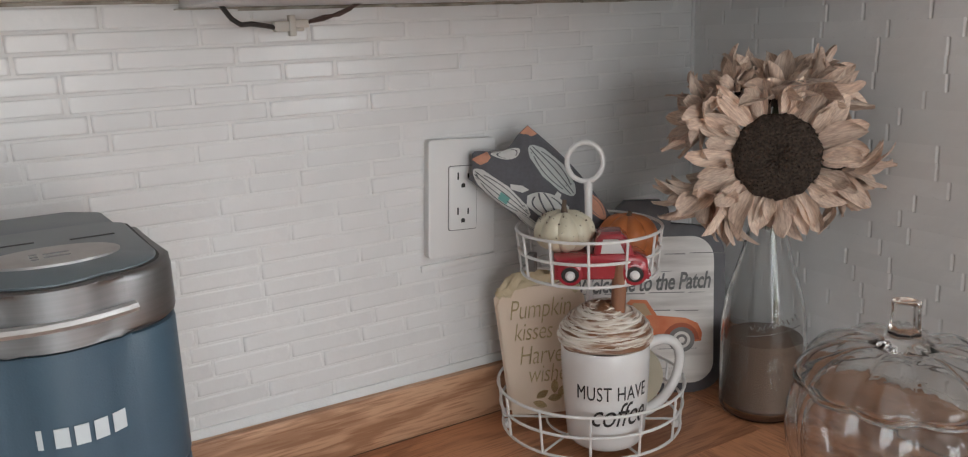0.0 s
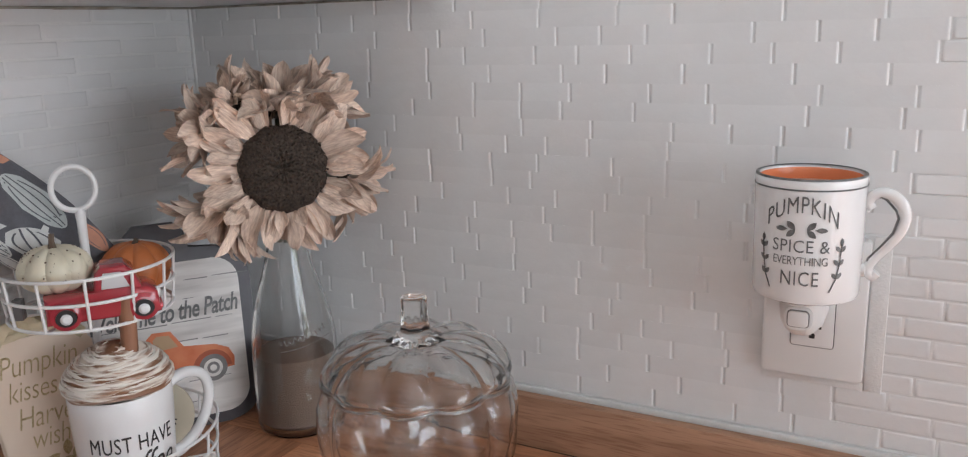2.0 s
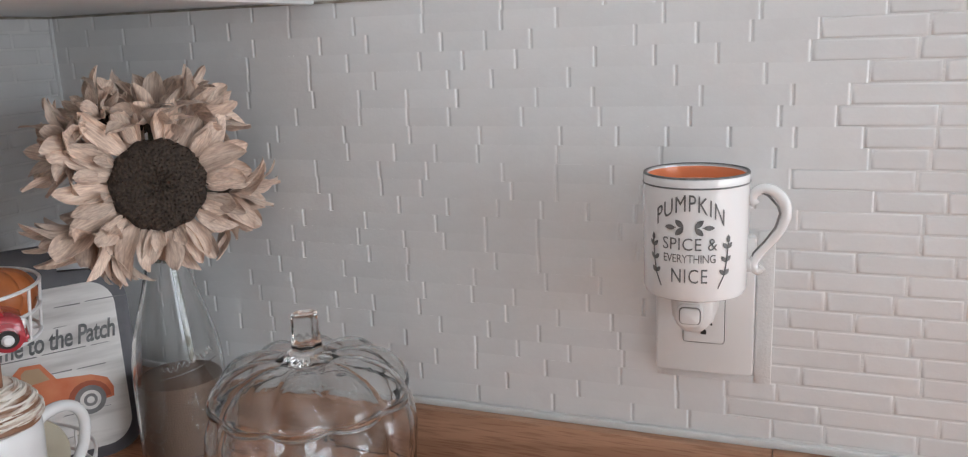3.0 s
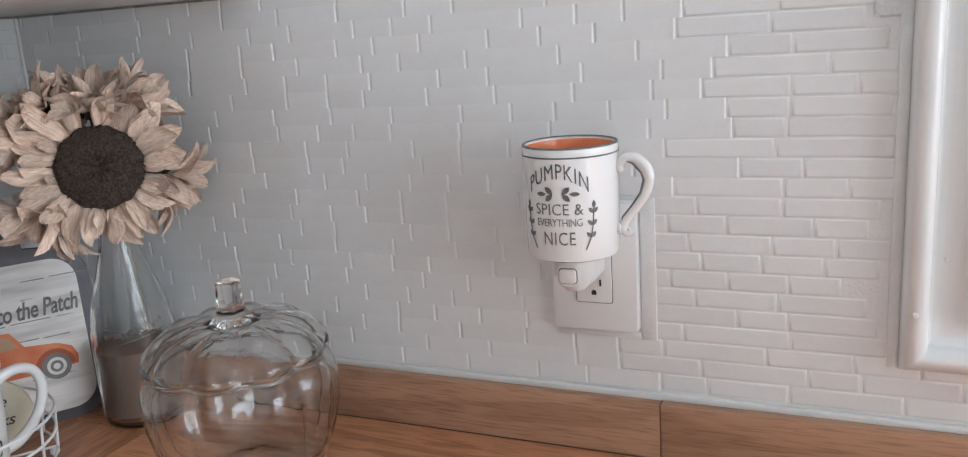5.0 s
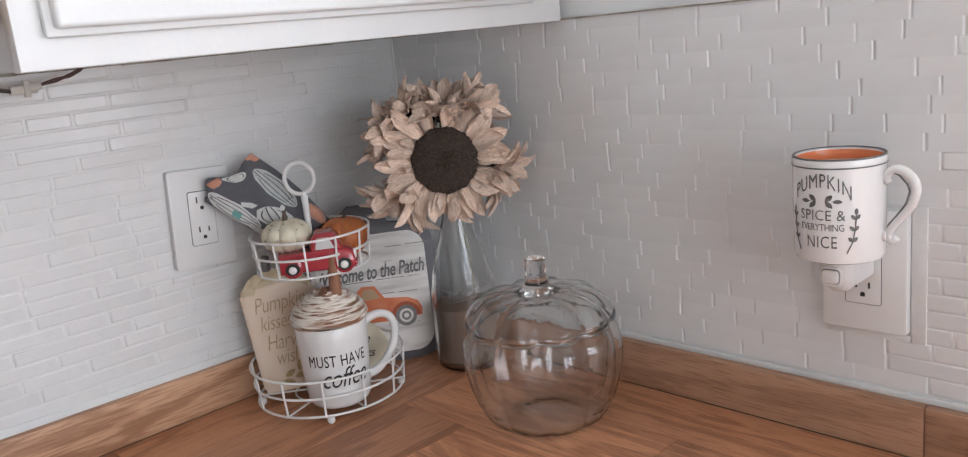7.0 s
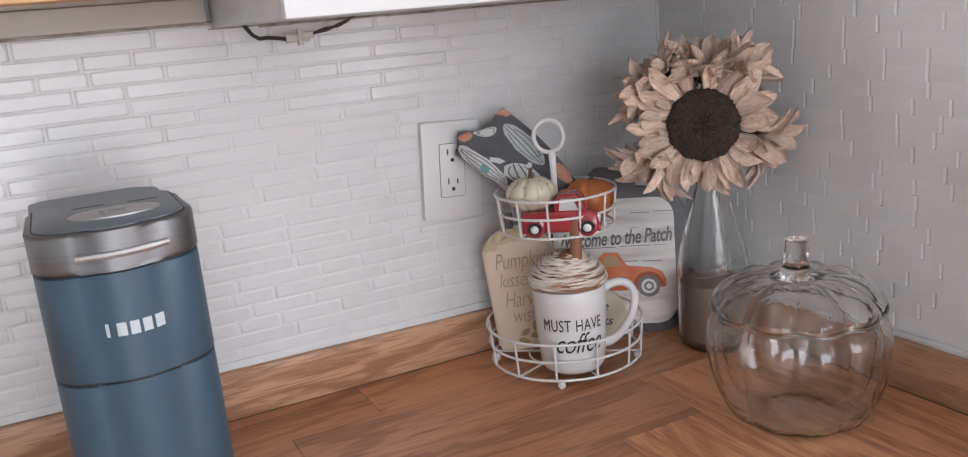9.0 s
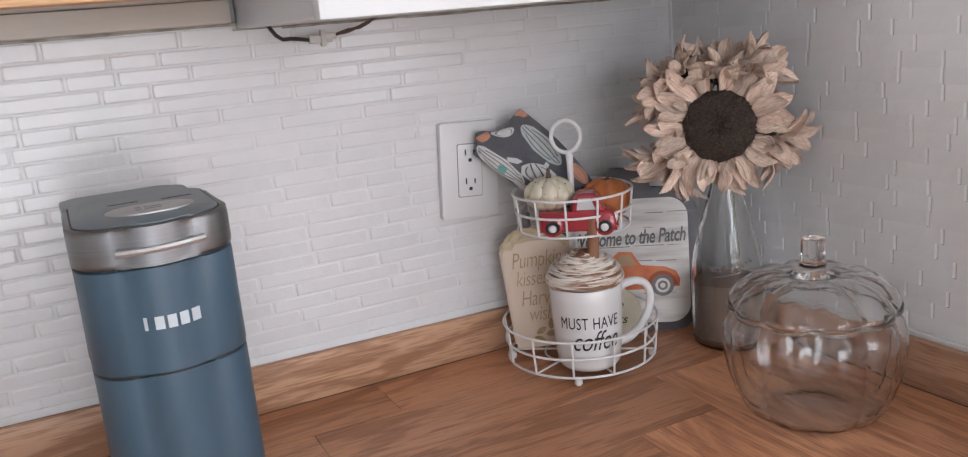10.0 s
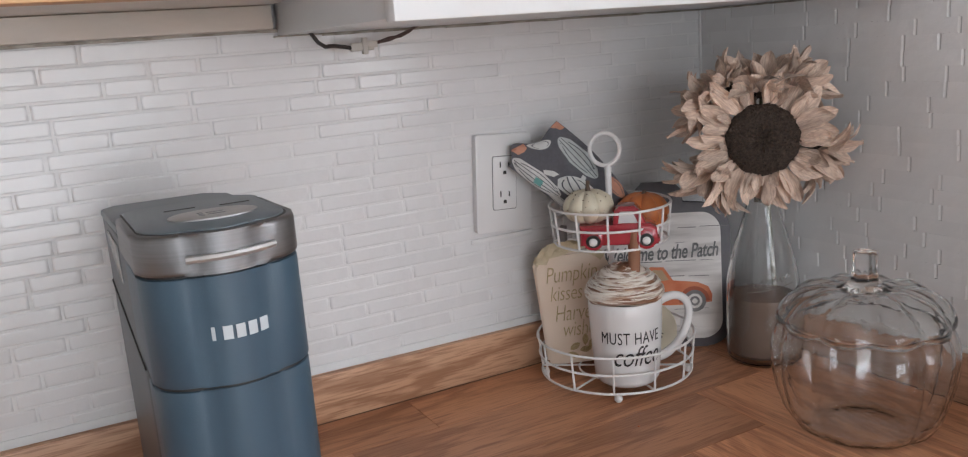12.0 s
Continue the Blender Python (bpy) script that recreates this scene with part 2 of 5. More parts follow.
GREENSTEM = mat("green_stem", (0.20, 0.19, 0.15), 0.6, scale=60)
COFFEE = mat("ground_coffee", (0.16, 0.108, 0.080), 0.8, second=(0.095, 0.062, 0.045), scale=500, amount=1.0, bump=1.0, bump_scale=700)
TEAL = mat("teal_plastic", (0.043, 0.080, 0.113), 0.40, second=(0.039, 0.073, 0.104), scale=20, bump=0.12, bump_scale=900)
TEAL_SIDE = mat("dark_teal_plastic", (0.058, 0.070, 0.080), 0.36, second=(0.050, 0.061, 0.070), scale=20, bump=0.1, bump_scale=900)
TEAL_TOP = mat("slate_plastic", (0.12, 0.15, 0.17), 0.38, scale=20, bump=0.1, bump_scale=900)
GREY = mat("grey_plastic", (0.13, 0.135, 0.14), 0.28, scale=20, bump=0.1, bump_scale=900)
SILVER = mat("brushed_silver", (0.25, 0.25, 0.255), 0.46, metal=1.0, scale=80, stretch=(0.1, 0.1, 8), second=(0.19, 0.19, 0.195))
SILVER_LIGHT = mat("satin_metal", (0.52, 0.51, 0.50), 0.42, metal=0.8, scale=120, second=(0.42, 0.41, 0.41))
MARK = mat("light_grey_mark", (0.50, 0.54, 0.56), 0.4)
CABLE = mat("dark_cable", (0.035, 0.03, 0.028), 0.45)
CABLE_BROWN = mat("brown_cable", (0.10, 0.06, 0.05), 0.45)
NYLON = mat("clear_nylon", (0.55, 0.52, 0.47), 0.4, scale=60)
GLASS = glass("clear_glass", (0.985, 0.99, 0.985), 0.30, 45)
GLASS_BOTTLE = glass("bottle_glass", (0.99, 0.995, 0.99), 0.15, 30)
PANE = glass("window_pane", (1, 1, 1), 0.0)

# ---- builders ----


def link(name, bm, material, parent=None, label="", smooth=35, m=None):
    me = bpy.data.meshes.new(name)
    bmesh.ops.recalc_face_normals(bm, faces=bm.faces)
    if smooth:
        lim = radians(smooth)
        for f in bm.faces:
            f.smooth = True
        for e in bm.edges:
            if len(e.link_faces) != 2 or e.calc_face_angle(0) > lim:
                e.smooth = False
    bm.to_mesh(me)
    bm.free()
    for one in (material if isinstance(material, (list, tuple)) else [material]):
        me.materials.append(one)
    ob = new(name, me)
    if parent is not None:
        ob.parent = parent
    if m is not None:
        ob.matrix_basis = m
    if label:
        ob["label"] = label
    return ob


def part(name, bm, material, parent, label="", smooth=35, m=None):
    return link(name, bm, material, parent, label, smooth, m)


def thing(name, m, label, category, group="", kind=""):
    ob = new(name)
    ob.empty_display_size = 0.02
    ob.matrix_basis = m
    return tagged(ob, label, category, group, kind)


def box(lo, hi, bevel=0.0, seg=2, bm=None):
    bm = bm or bmesh.new()
    r = bmesh.ops.create_cube(bm, size=1)
    c = [(a + b) / 2 for a, b in zip(lo, hi)]
    s = [b - a for a, b in zip(lo, hi)]
    for v in r["verts"]:
        v.co = Vector([c[i] + v.co[i] * s[i] for i in range(3)])
    if bevel:
        es = list({e for v in r["verts"] for e in v.link_edges})
        bmesh.ops.bevel(bm, geom=es, offset=bevel, segments=seg, profile=0.5, affect="EDGES")
    return bm


def lathe(profile, n=48, wave=None, bm=None, centre=(0, 0)):
    """Revolve (r, z) points; wave(angle, r, z) gives a new (r, z)."""
    bm = bm or bmesh.new()
    rings = []
    for r, z in profile:
        ring = []
        if r < 1e-5:
            ring = [bm.verts.new((centre[0], centre[1], wave(0, r, z)[1] if wave else z))]
        else:
            for i in range(n):
                a = 2 * math.pi * i / n
                rr, zz = wave(a, r, z) if wave else (r, z)
                ring.append(bm.verts.new((centre[0] + rr * math.cos(a), centre[1] + rr * math.sin(a), zz)))
        rings.append(ring)
    for p, q in zip(rings, rings[1:]):
        for i in range(n):
            j = (i + 1) % n
            if len(p) == 1 and len(q) > 1:
                bm.faces.new((p[0], q[i], q[j]))
            elif len(q) == 1 and len(p) > 1:
                bm.faces.new((p[i], q[0], p[j]))
            elif len(p) > 1:
                bm.faces.new((p[i], q[i], q[j], p[j]))
    return bm


def tube(points, radius, n=8, closed=False, bm=None, flat=1.0):
    """A round rod along points; radius is one number or one for each point."""
    bm = bm or bmesh.new()
    pts = [Vector(p) for p in points]
    k = len(pts)
    rad = radius if isinstance(radius, (list, tuple)) else [radius] * k
    up = None
    rings = []
    for i, p in enumerate(pts):
        a = pts[(i - 1) % k] if closed or i else p
        b = pts[(i + 1) % k] if closed or i < k - 1 else p
        d = (b - a).normalized()
        if up is None:
            up = Vector((0, 0, 1)) if abs(d.z) < 0.9 else Vector((1, 0, 0))
        side = d.cross(up).normalized()
        up = side.cross(d).normalized()
        rings.append([bm.verts.new(p + rad[i] * (side * math.cos(2 * math.pi * j / n) + up * flat * math.sin(2 * math.pi * j / n))) for j in range(n)])
    for i in range(k if closed else k - 1):
        p, q = rings[i], rings[(i + 1) % k]
        for j in range(n):
            bm.faces.new((p[j], p[(j + 1) % n], q[(j + 1) % n], q[j]))
    if not closed:
        bm.faces.new(rings[0][::-1])
        bm.faces.new(rings[-1])
    return bm


def flow(points, k=4):
    """More points along a smooth line through the given ones."""
    p = [Vector(q) for q in points]
    p = [p[0] * 2 - p[1]] + p + [p[-1] * 2 - p[-2]]
    out = []
    for i in range(1, len(p) - 2):
        a, b, c, d = p[i - 1], p[i], p[i + 1], p[i + 2]
        for j in range(k):
            t = j / k
            out.append(0.5 * (2 * b + (c - a) * t + (2 * a - 5 * b + 4 * c - d) * t * t + (3 * b - a - 3 * c + d) * t ** 3))
    return out + [p[-2]]


def spread(values, k=4):
    out = []
    for a, b in zip(values, values[1:]):
        out += [a + (b - a) * j / k for j in range(k)]
    return out + [values[-1]]


def arc(fn, k):
    return [fn(i / (k - 1)) for i in range(k)]


def prism(outline, z0, z1, bevel=0.0, seg=2, bm=None):
    """Extrude a plane outline (x, y) from z0 to z1; bevel rounds the top and bottom rims."""
    bm = bm or bmesh.new()
    lo = [bm.verts.new((x, y, z0)) for x, y in outline]
    hi = [bm.verts.new((x, y, z1)) for x, y in outline]
    n = len(outline)
    for i in range(n):
        j = (i + 1) % n
        bm.faces.new((lo[i], lo[j], hi[j], hi[i]))
    a, b = bm.faces.new(lo[::-1]), bm.faces.new(hi)
    if bevel:
        es = list(a.edges) + list(b.edges)
        bmesh.ops.bevel(bm, geom=es, offset=bevel, segments=seg, profile=0.5, affect="EDGES")
    return bm


def rounded(w, h, r, k=6, cx=0, cy=0):
    out = []
    for sx, sy, a0 in ((1, 1, 0), (-1, 1, 90), (-1, -1, 180), (1, -1, 270)):
        for i in range(k + 1):
            a = radians(a0 + 90 * i / k)
            out.append((cx + sx * (w / 2 - r) + r * math.cos(a), cy + sy * (h / 2 - r) + r * math.sin(a)))
    return out


def text_mesh(body, size, shear=0.0, thick=0.0003, bold=0.0, spacing=1.0, align="CENTER", detail=3):
    cu = bpy.data.curves.new("lettering", "FONT")
    cu.body, cu.size, cu.shear, cu.extrude, cu.offset = body, size, shear, thick, bold
    cu.space_character, cu.align_x, cu.resolution_u = spacing, align, detail
    tmp = bpy.data.objects.new("lettering", cu)
    scene.collection.objects.link(tmp)
    dg = bpy.context.evaluated_depsgraph_get()
    me = bpy.data.meshes.new_from_object(tmp.evaluated_get(dg), depsgraph=dg)
    bpy.data.objects.remove(tmp)
    bpy.data.curves.remove(cu)
    bm = bmesh.new()
    bm.from_mesh(me)
    bpy.data.meshes.remove(me)
    return bm


def tall(bm, k):
    for v in bm.verts:
        v.co.y *= k
    return bm


def onto_cylinder(bm, radius, angle, z, lift=0.0004, rise=None):
    """Wrap a flat drawing (x across, y up) round an upright cylinder."""
    for v in bm.verts:
        r = (radius(z + v.co.y) if callable(radius) else radius) + lift + v.co.z
        a = angle + v.co.x / (radius(z + v.co.y) if callable(radius) else radius)
        dz = rise(v.co.x) if rise else 0
        v.co = Vector((r * math.cos(a), r * math.sin(a), z + v.co.y + dz))
    return bm


def flat_shape(outline, thick=0.0006, bm=None, z=0.0):
    return prism(outline, z, z + thick, bm=bm)


def leaf_outline(x, y, length, width, turn, k=7):
    out = []
    for i in range(k):
        t = i / (k - 1)
        out.append((length * t, width * math.sin(math.pi * t) ** 0.8))
    for i in range(k - 2, 0, -1):
        t = i / (k - 1)
        out.append((length * t, -width * math.sin(math.pi * t) ** 0.8))
    c, s = math.cos(turn), math.sin(turn)
    return [(x + a * c - b * s, y + a * s + b * c) for a, b in out]


def circle(x, y, r, k=20, ry=None):
    return [(x + r * math.cos(2 * math.pi * i / k), y + (ry or r) * math.sin(2 * math.pi * i / k)) for i in range(k)]

# ---- the room ----
ROOM_X, ROOM_Y, FLOOR_Z, CEIL_Z = -3.2, -3.4, -0.91, 1.52


def structure(name, bm, material, label, category, m=None, smooth=35):
    return tagged(link(name, bm, material, None, "", smooth, m), label, category, kind="structure")


structure("floor", box((ROOM_X - 0.1, ROOM_Y - 0.1, FLOOR_Z - 0.1), (0.13, 0.13, FLOOR_Z)), FLOOR, "brown vinyl kitchen floor below the counters", "floor")
structure("ceiling", box((ROOM_X - 0.1, ROOM_Y - 0.1, CEIL_Z), (0.13, 0.13, CEIL_Z + 0.1)), CEIL, "plain white painted kitchen ceiling", "ceiling")
structure("wall_north", box((ROOM_X, 0.009, FLOOR_Z), (0.13, 0.13, CEIL_Z)), WALL, "plain off-white wall behind the tiled backsplash", "wall")
bm = box((ROOM_X - 0.1, ROOM_Y, FLOOR_Z), (ROOM_X, 0.13, CEIL_Z))
structure("wall_west", bm, WALL, "plain off-white wall", "wall")

WIN_Y0, WIN_Y1, WIN_Z0, WIN_Z1 = -1.89, -1.0084, 0.173, 1.26
bm = box((0.009, WIN_Y1, FLOOR_Z), (0.13, 0.009, CEIL_Z))
box((0.009, ROOM_Y, FLOOR_Z), (0.13, WIN_Y0, CEIL_Z), bm=bm)
box((0.009, WIN_Y0, FLOOR_Z), (0.13, WIN_Y1, WIN_Z0), bm=bm)
box((0.009, WIN_Y0, WIN_Z1), (0.13, WIN_Y1, CEIL_Z), bm=bm)
structure("wall_east", bm, WALL, "off-white wall with the window opening through it", "wall")

BW_X0, BW_X1, BW_Z0, BW_Z1 = -1.80, -0.10, -0.65, 1.20
bm = box((ROOM_X, ROOM_Y - 0.1, FLOOR_Z), (BW_X0, ROOM_Y, CEIL_Z))
box((BW_X1, ROOM_Y - 0.1, FLOOR_Z), (0.13, ROOM_Y, CEIL_Z), bm=bm)
box((BW_X0, ROOM_Y - 0.1, FLOOR_Z), (BW_X1, ROOM_Y, BW_Z0), bm=bm)
box((BW_X0, ROOM_Y - 0.1, BW_Z1), (BW_X1, ROOM_Y, CEIL_Z), bm=bm)
structure("wall_south", bm, WALL, "off-white wall with a wide window opening", "wall")

# counters: oak staves woven at the corner, built at the end; the cabinets below are plain
structure("counter_base", box((-1.9, -0.60, FLOOR_Z), (0.0, 0.0, -0.041)), CAB, "plain white base cabinets under the counter", "cabinet")
structure("counter_base_return", box((-0.60, -2.2, FLOOR_Z), (0.0, -0.602, -0.041)), CAB, "plain white base cabinets under the counter", "cabinet")

# window: casing, stops, sash and pane


def frame_sweep(profile, y0, y1, z0, z1, sign=1):
    """Sweep (inward, proud) points round a rectangle on the east wall with mitred corners."""
    bm = bmesh.new()
    rows = []
    for d, p in profile:
        rows.append([bm.verts.new(c) for c in ((-p, y1 - d, z0 + d), (-p, y1 - d, z1 - d), (-p, y0 + d, z1 - d), (-p, y0 + d, z0 + d))])
    for a, b in zip(rows, rows[1:]):
        for i in range(4):
            j = (i + 1) % 4
            bm.faces.new((a[i], a[j], b[j], b[i]))
    return bm


CO = 0.0634
CY0, CY1, CZ0, CZ1 = WIN_Y0 - CO, WIN_Y1 + CO, WIN_Z0 - CO, WIN_Z1 + CO
win = thing("window_1", pose(0, 0, 0), "white painted window with moulded casing beside the backsplash", "window", kind="structure")
casing_profile = [(0, -0.008), (0, 0.010), (0.0015, 0.0145), (0.0045, 0.0185), (0.0085, 0.0205), (0.0115, 0.0200), (0.0140, 0.0185), (0.0158, 0.0160), (0.0168, 0.0125), (0.0172, 0.0078), (0.0195, 0.0062),
                  (0.024, 0.0055), (0.030, 0.0062), (0.035, 0.0085), (0.0385, 0.0125), (0.0405, 0.0165), (0.0425, 0.0172), (0.0440, 0.0160), (0.0455, 0.0130), (0.0462, 0.0075), (0.0475, 0.0070), (0.052, 0.0070), (0.052, -0.008)]
casing_profile = [(d * 1.22, p * 1.1 if p > 0 else p) for d, p in casing_profile]
part("window_frame", frame_sweep(casing_profile, CY0, CY1, CZ0, CZ1), CASING, win, "glossy white moulded casing with mitred corners", smooth=38)
stop_profile = [(0.0522, 0.006), (0.0540, 0.0035), (0.060, 0.003), (0.0625, -0.012), (0.067, -0.013), (0.0685, -0.006), (0.073, -0.006), (0.075, -0.030), (0.0522, -0.05)]
part("jamb", frame_sweep([(d + 0.0114, p) for d, p in stop_profile], CY0, CY1, CZ0, CZ1), CASING, win, "", smooth=30)
sash_profile = [(0.074, -0.028), (0.086, -0.026), (0.091, -0.030), (0.104, -0.031), (0.108, -0.040), (0.108, -0.058), (0.074, -0.058)]
part("sash", frame_sweep([(d + 0.0114, p) for d, p in sash_profile], CY0, CY1, CZ0, CZ1), CASING, win, "", smooth=30)
pane = part("pane", box((0.044, WIN_Y0 + 0.05, WIN_Z0 + 0.05), (0.047, WIN_Y1 - 0.05, WIN_Z1 - 0.05)), PANE, win)
pane.visible_shadow = False
for dy, dz in ((0.031, 0.092), (0.010, 0.050)):
    part("nail_head", lathe([(0, 0.0016), (0.0018, 0.0013), (0.0026, 0)], 12), CASING, win, m=pose(-0.0060 if dy > 0.02 else -0.0220, CY1 - dy, CZ0 + dz, 0, -90, 0))
part("caulk_seam", box((-0.0012, CY1, CZ0 - 0.004), (0.004, CY1 + 0.009, 0.46), 0.001), GROUT, win, "uneven painted caulk line")
structure("ground", box((-60, -60, -1.3), (60, 60, -1.2)), mat("lawn", (0.07, 0.10, 0.045), 0.9, scale=3), "mown lawn outside the window", "ground")

# ---- upper cabinets ----
cab = thing("wall_cabinet", pose(0, 0, 0), "white painted wall cabinet with a panelled door above the backsplash", "cabinet")
CX0, CF, CB = -0.604, -0.315, 0.4465
bm = box((CX0, CF, CB), (-0.003, -0.001, 1.2), 0.0015)
part("body", bm, CAB, cab)
part("face_frame", box((CX0 - 0.004, CF - 0.018, CB - 0.003), (-0.0035, CF, 1.2), 0.002), CAB, cab)
bm = box((CX0 + 0.022, CF - 0.036, CB + 0.026), (-0.06, CF - 0.0185, 1.15), 0.004, 3)
door = part("door", bm, CAB, cab)
part("bevel_edge", box((CX0 + 0.016, CF - 0.026, CB + 0.020), (-0.054, CF - 0.0186, 1.156), 0.003, 2), CAB, door)
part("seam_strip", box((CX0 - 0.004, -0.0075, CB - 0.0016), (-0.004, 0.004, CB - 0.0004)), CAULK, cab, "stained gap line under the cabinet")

cab2 = thing("wall_cabinet", pose(0, 0, 0), "white wall cabinet with pale oak rail and greige underside", "cabinet")
part("underside", box((-1.6, CF + 0.004, 0.479), (CX0 - 0.006, -0.001, 0.49)), CABUNDER, cab2, "dull greige painted underside")
part("body", box((-1.6, CF + 0.004, 0.4905), (CX0 - 0.006, -0.001, 1.2)), CAB, cab2)
part("bottom_rail", box((-1.6, CF - 0.020, 0.4675), (CX0 - 0.016, CF + 0.0035, 0.53), 0.002), OAK_RAW, cab2, "pale unpainted oak rail")
part("wall_rail", box((-1.6, -0.014, 0.4535), (CX0 - 0.006, -0.001, 0.4785), 0.002), CABUNDER, cab2)

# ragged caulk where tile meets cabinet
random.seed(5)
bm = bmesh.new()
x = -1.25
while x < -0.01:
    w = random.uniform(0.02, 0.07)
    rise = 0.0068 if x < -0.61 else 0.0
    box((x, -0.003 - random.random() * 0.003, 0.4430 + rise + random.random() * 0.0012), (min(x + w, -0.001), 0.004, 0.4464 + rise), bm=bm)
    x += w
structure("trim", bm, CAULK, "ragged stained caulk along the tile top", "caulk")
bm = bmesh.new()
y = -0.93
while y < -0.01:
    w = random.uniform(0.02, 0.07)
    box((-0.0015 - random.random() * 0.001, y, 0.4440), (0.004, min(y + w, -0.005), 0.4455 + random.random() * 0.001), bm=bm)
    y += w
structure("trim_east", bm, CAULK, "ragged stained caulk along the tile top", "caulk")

# wires under the cabinet
wire = thing("cable_splice", pose(-0.52, -0.03, 0.43), "dark cable spliced with a clear nylon connector under the cabinet", "cable")
part("cable", tube([(-0.056, 0.005, 0.020), (-0.054, 0, 0.014), (-0.049, -0.002, 0.006), (-0.042, -0.003, 0.001), (-0.033, -0.003, 0.0015), (-0.02, -0.002, -0.0005), (-0.008, -0.001, -0.003)], 0.0022, 8), CABLE, wire)
for off in (0.0, 0.006):
    part("lead", tube([(0.012, 0, 0.000), (0.02, 0.001 - off, 0.002), (0.035, 0.002, 0.006 - off * 0.4), (0.05, 0.003, 0.007 + off * 0.3), (0.062, 0.004, 0.012 + off * 0.2), (0.071 + off, 0.006, 0.019), (0.073 + off, 0.007, 0.024)], 0.0016, 7), CABLE_BROWN, wire)
bm = box((-0.013, -0.004, -0.006), (0.014, 0.004, 0.003), 0.0015)
box((0.0, -0.0055, -0.010), (0.006, 0.001, 0.008), 0.001, bm=bm)
box((0.004, -0.005, -0.003), (0.018, 0.002, 0.004), 0.001, bm=bm)
part("connector", bm, NYLON, wire, "crimped clear nylon connector")

# ---- outlets ----


def outlet(name, m, w, h, label, dz=0.0):
    """Plate in its own x (across), z (up), facing -y."""
    t = thing(name, m, label, "outlet", "wall outlets")
    out = rounded(w, h, 0.004, 4)
    bm = prism(out, 0, 0.0065, 0)
    top = [f for f in bm.faces if len(f.verts) == len(out) and f.calc_center_median().z > 0.006][0]
    bmesh.ops.inset_individual(bm, faces=[top], thickness=0.007, depth=0.0)
    for v in top.verts:
        v.co.z += 0.0028
    es = [e for e in bm.edges if len(e.link_faces) == 2 and all(v.co.z > 0.006 for v in e.verts)]
    bmesh.ops.bevel(bm, geom=es, offset=0.0012, segments=2, profile=0.5, affect="EDGES")
    turn = pose(0, 0, 0, 90, 0, 0)
    part("plate", bm, PLATE, t, m=turn)
    f = part("receptacle", prism(rounded(0.0335, 0.067, 0.0025, 3, 0, dz), 0.0085, 0.0106, 0.0006), PLATE, t, m=turn)
    part("gap_line", prism(rounded(0.0348, 0.0683, 0.003, 3, 0, dz), 0.0084, 0.00945), SLOT, t, m=turn)
    for cz in (0.0185, -0.0185):
        for x, hh in ((-0.0062, 0.0075), (0.0062, 0.0062)):
            part("slot", box((x - 0.0009, dz + cz + 0.001, 0.0100), (x + 0.0009, dz + cz + 0.001 + hh, 0.01085)), SLOT, f)
        part("ground_hole", prism([(-0.0022, dz + cz - 0.0075), (0.0022, dz + cz - 0.0075), (0.0024, dz + cz - 0.0045), (0.0012, dz + cz - 0.003), (-0.0012, dz + cz - 0.003), (-0.0024, dz + cz - 0.0045)], 0.0100, 0.01085), SLOT, f)
    return t


outlet("outlet", pose(-0.3396, -0.0005, 0.2485, 0, 3.3, 0), 0.0805, 0.1235, "white oversized outlet plate on the tiled wall beside the tray")
outlet("outlet", pose(-0.0005, -0.6925, 0.1815, 0, 0, -90), 0.0805, 0.1215, "white oversized outlet plate holding the plug-in warmer")
structure("patch_trim", box((-0.0016, -0.7475, 0.1115), (0.003, -0.734, 0.245), 0.001), GROUT, "painted filler strip beside the outlet plate", "filler")
structure("patch_trim_low", box((-0.0014, -0.7335, 0.1115), (0.003, -0.652, 0.1185), 0.0008), GROUT, "painted filler strip below the outlet plate", "filler")
structure("patch_trim_north", box((-0.388, -0.0016, 0.1735), (-0.297, 0.003, 0.1805), 0.0008), GROUT, "painted filler strip below the outlet plate", "filler")

# ---- coffee maker ----


def bowed(w, yf, yb, r, bow, k=8):
    """Plan of the coffee maker: flat back, rounded and bowed front (towards -y)."""
    pts = [(w / 2 - 0.012, yb), (-w / 2 + 0.012, yb), (-w / 2, yb - 0.012)]
    for i in range(k + 1):
        a = math.pi / 2 * i / k
        pts.append((-w / 2 + r - r * math.cos(a), yf + bow + r - r * math.sin(a)))
    for i in range(1, 8):
        s = -1 + 2 * i / 8
        pts.append((s * (w / 2 - r), yf + bow * s * s))
    for i in range(k + 1):
        a = math.pi / 2 * (1 - i / k)
        pts.append((w / 2 - r + r * math.cos(a), yf + bow + r - r * math.sin(a)))
    pts.append((w / 2, yb - 0.012))
    return pts


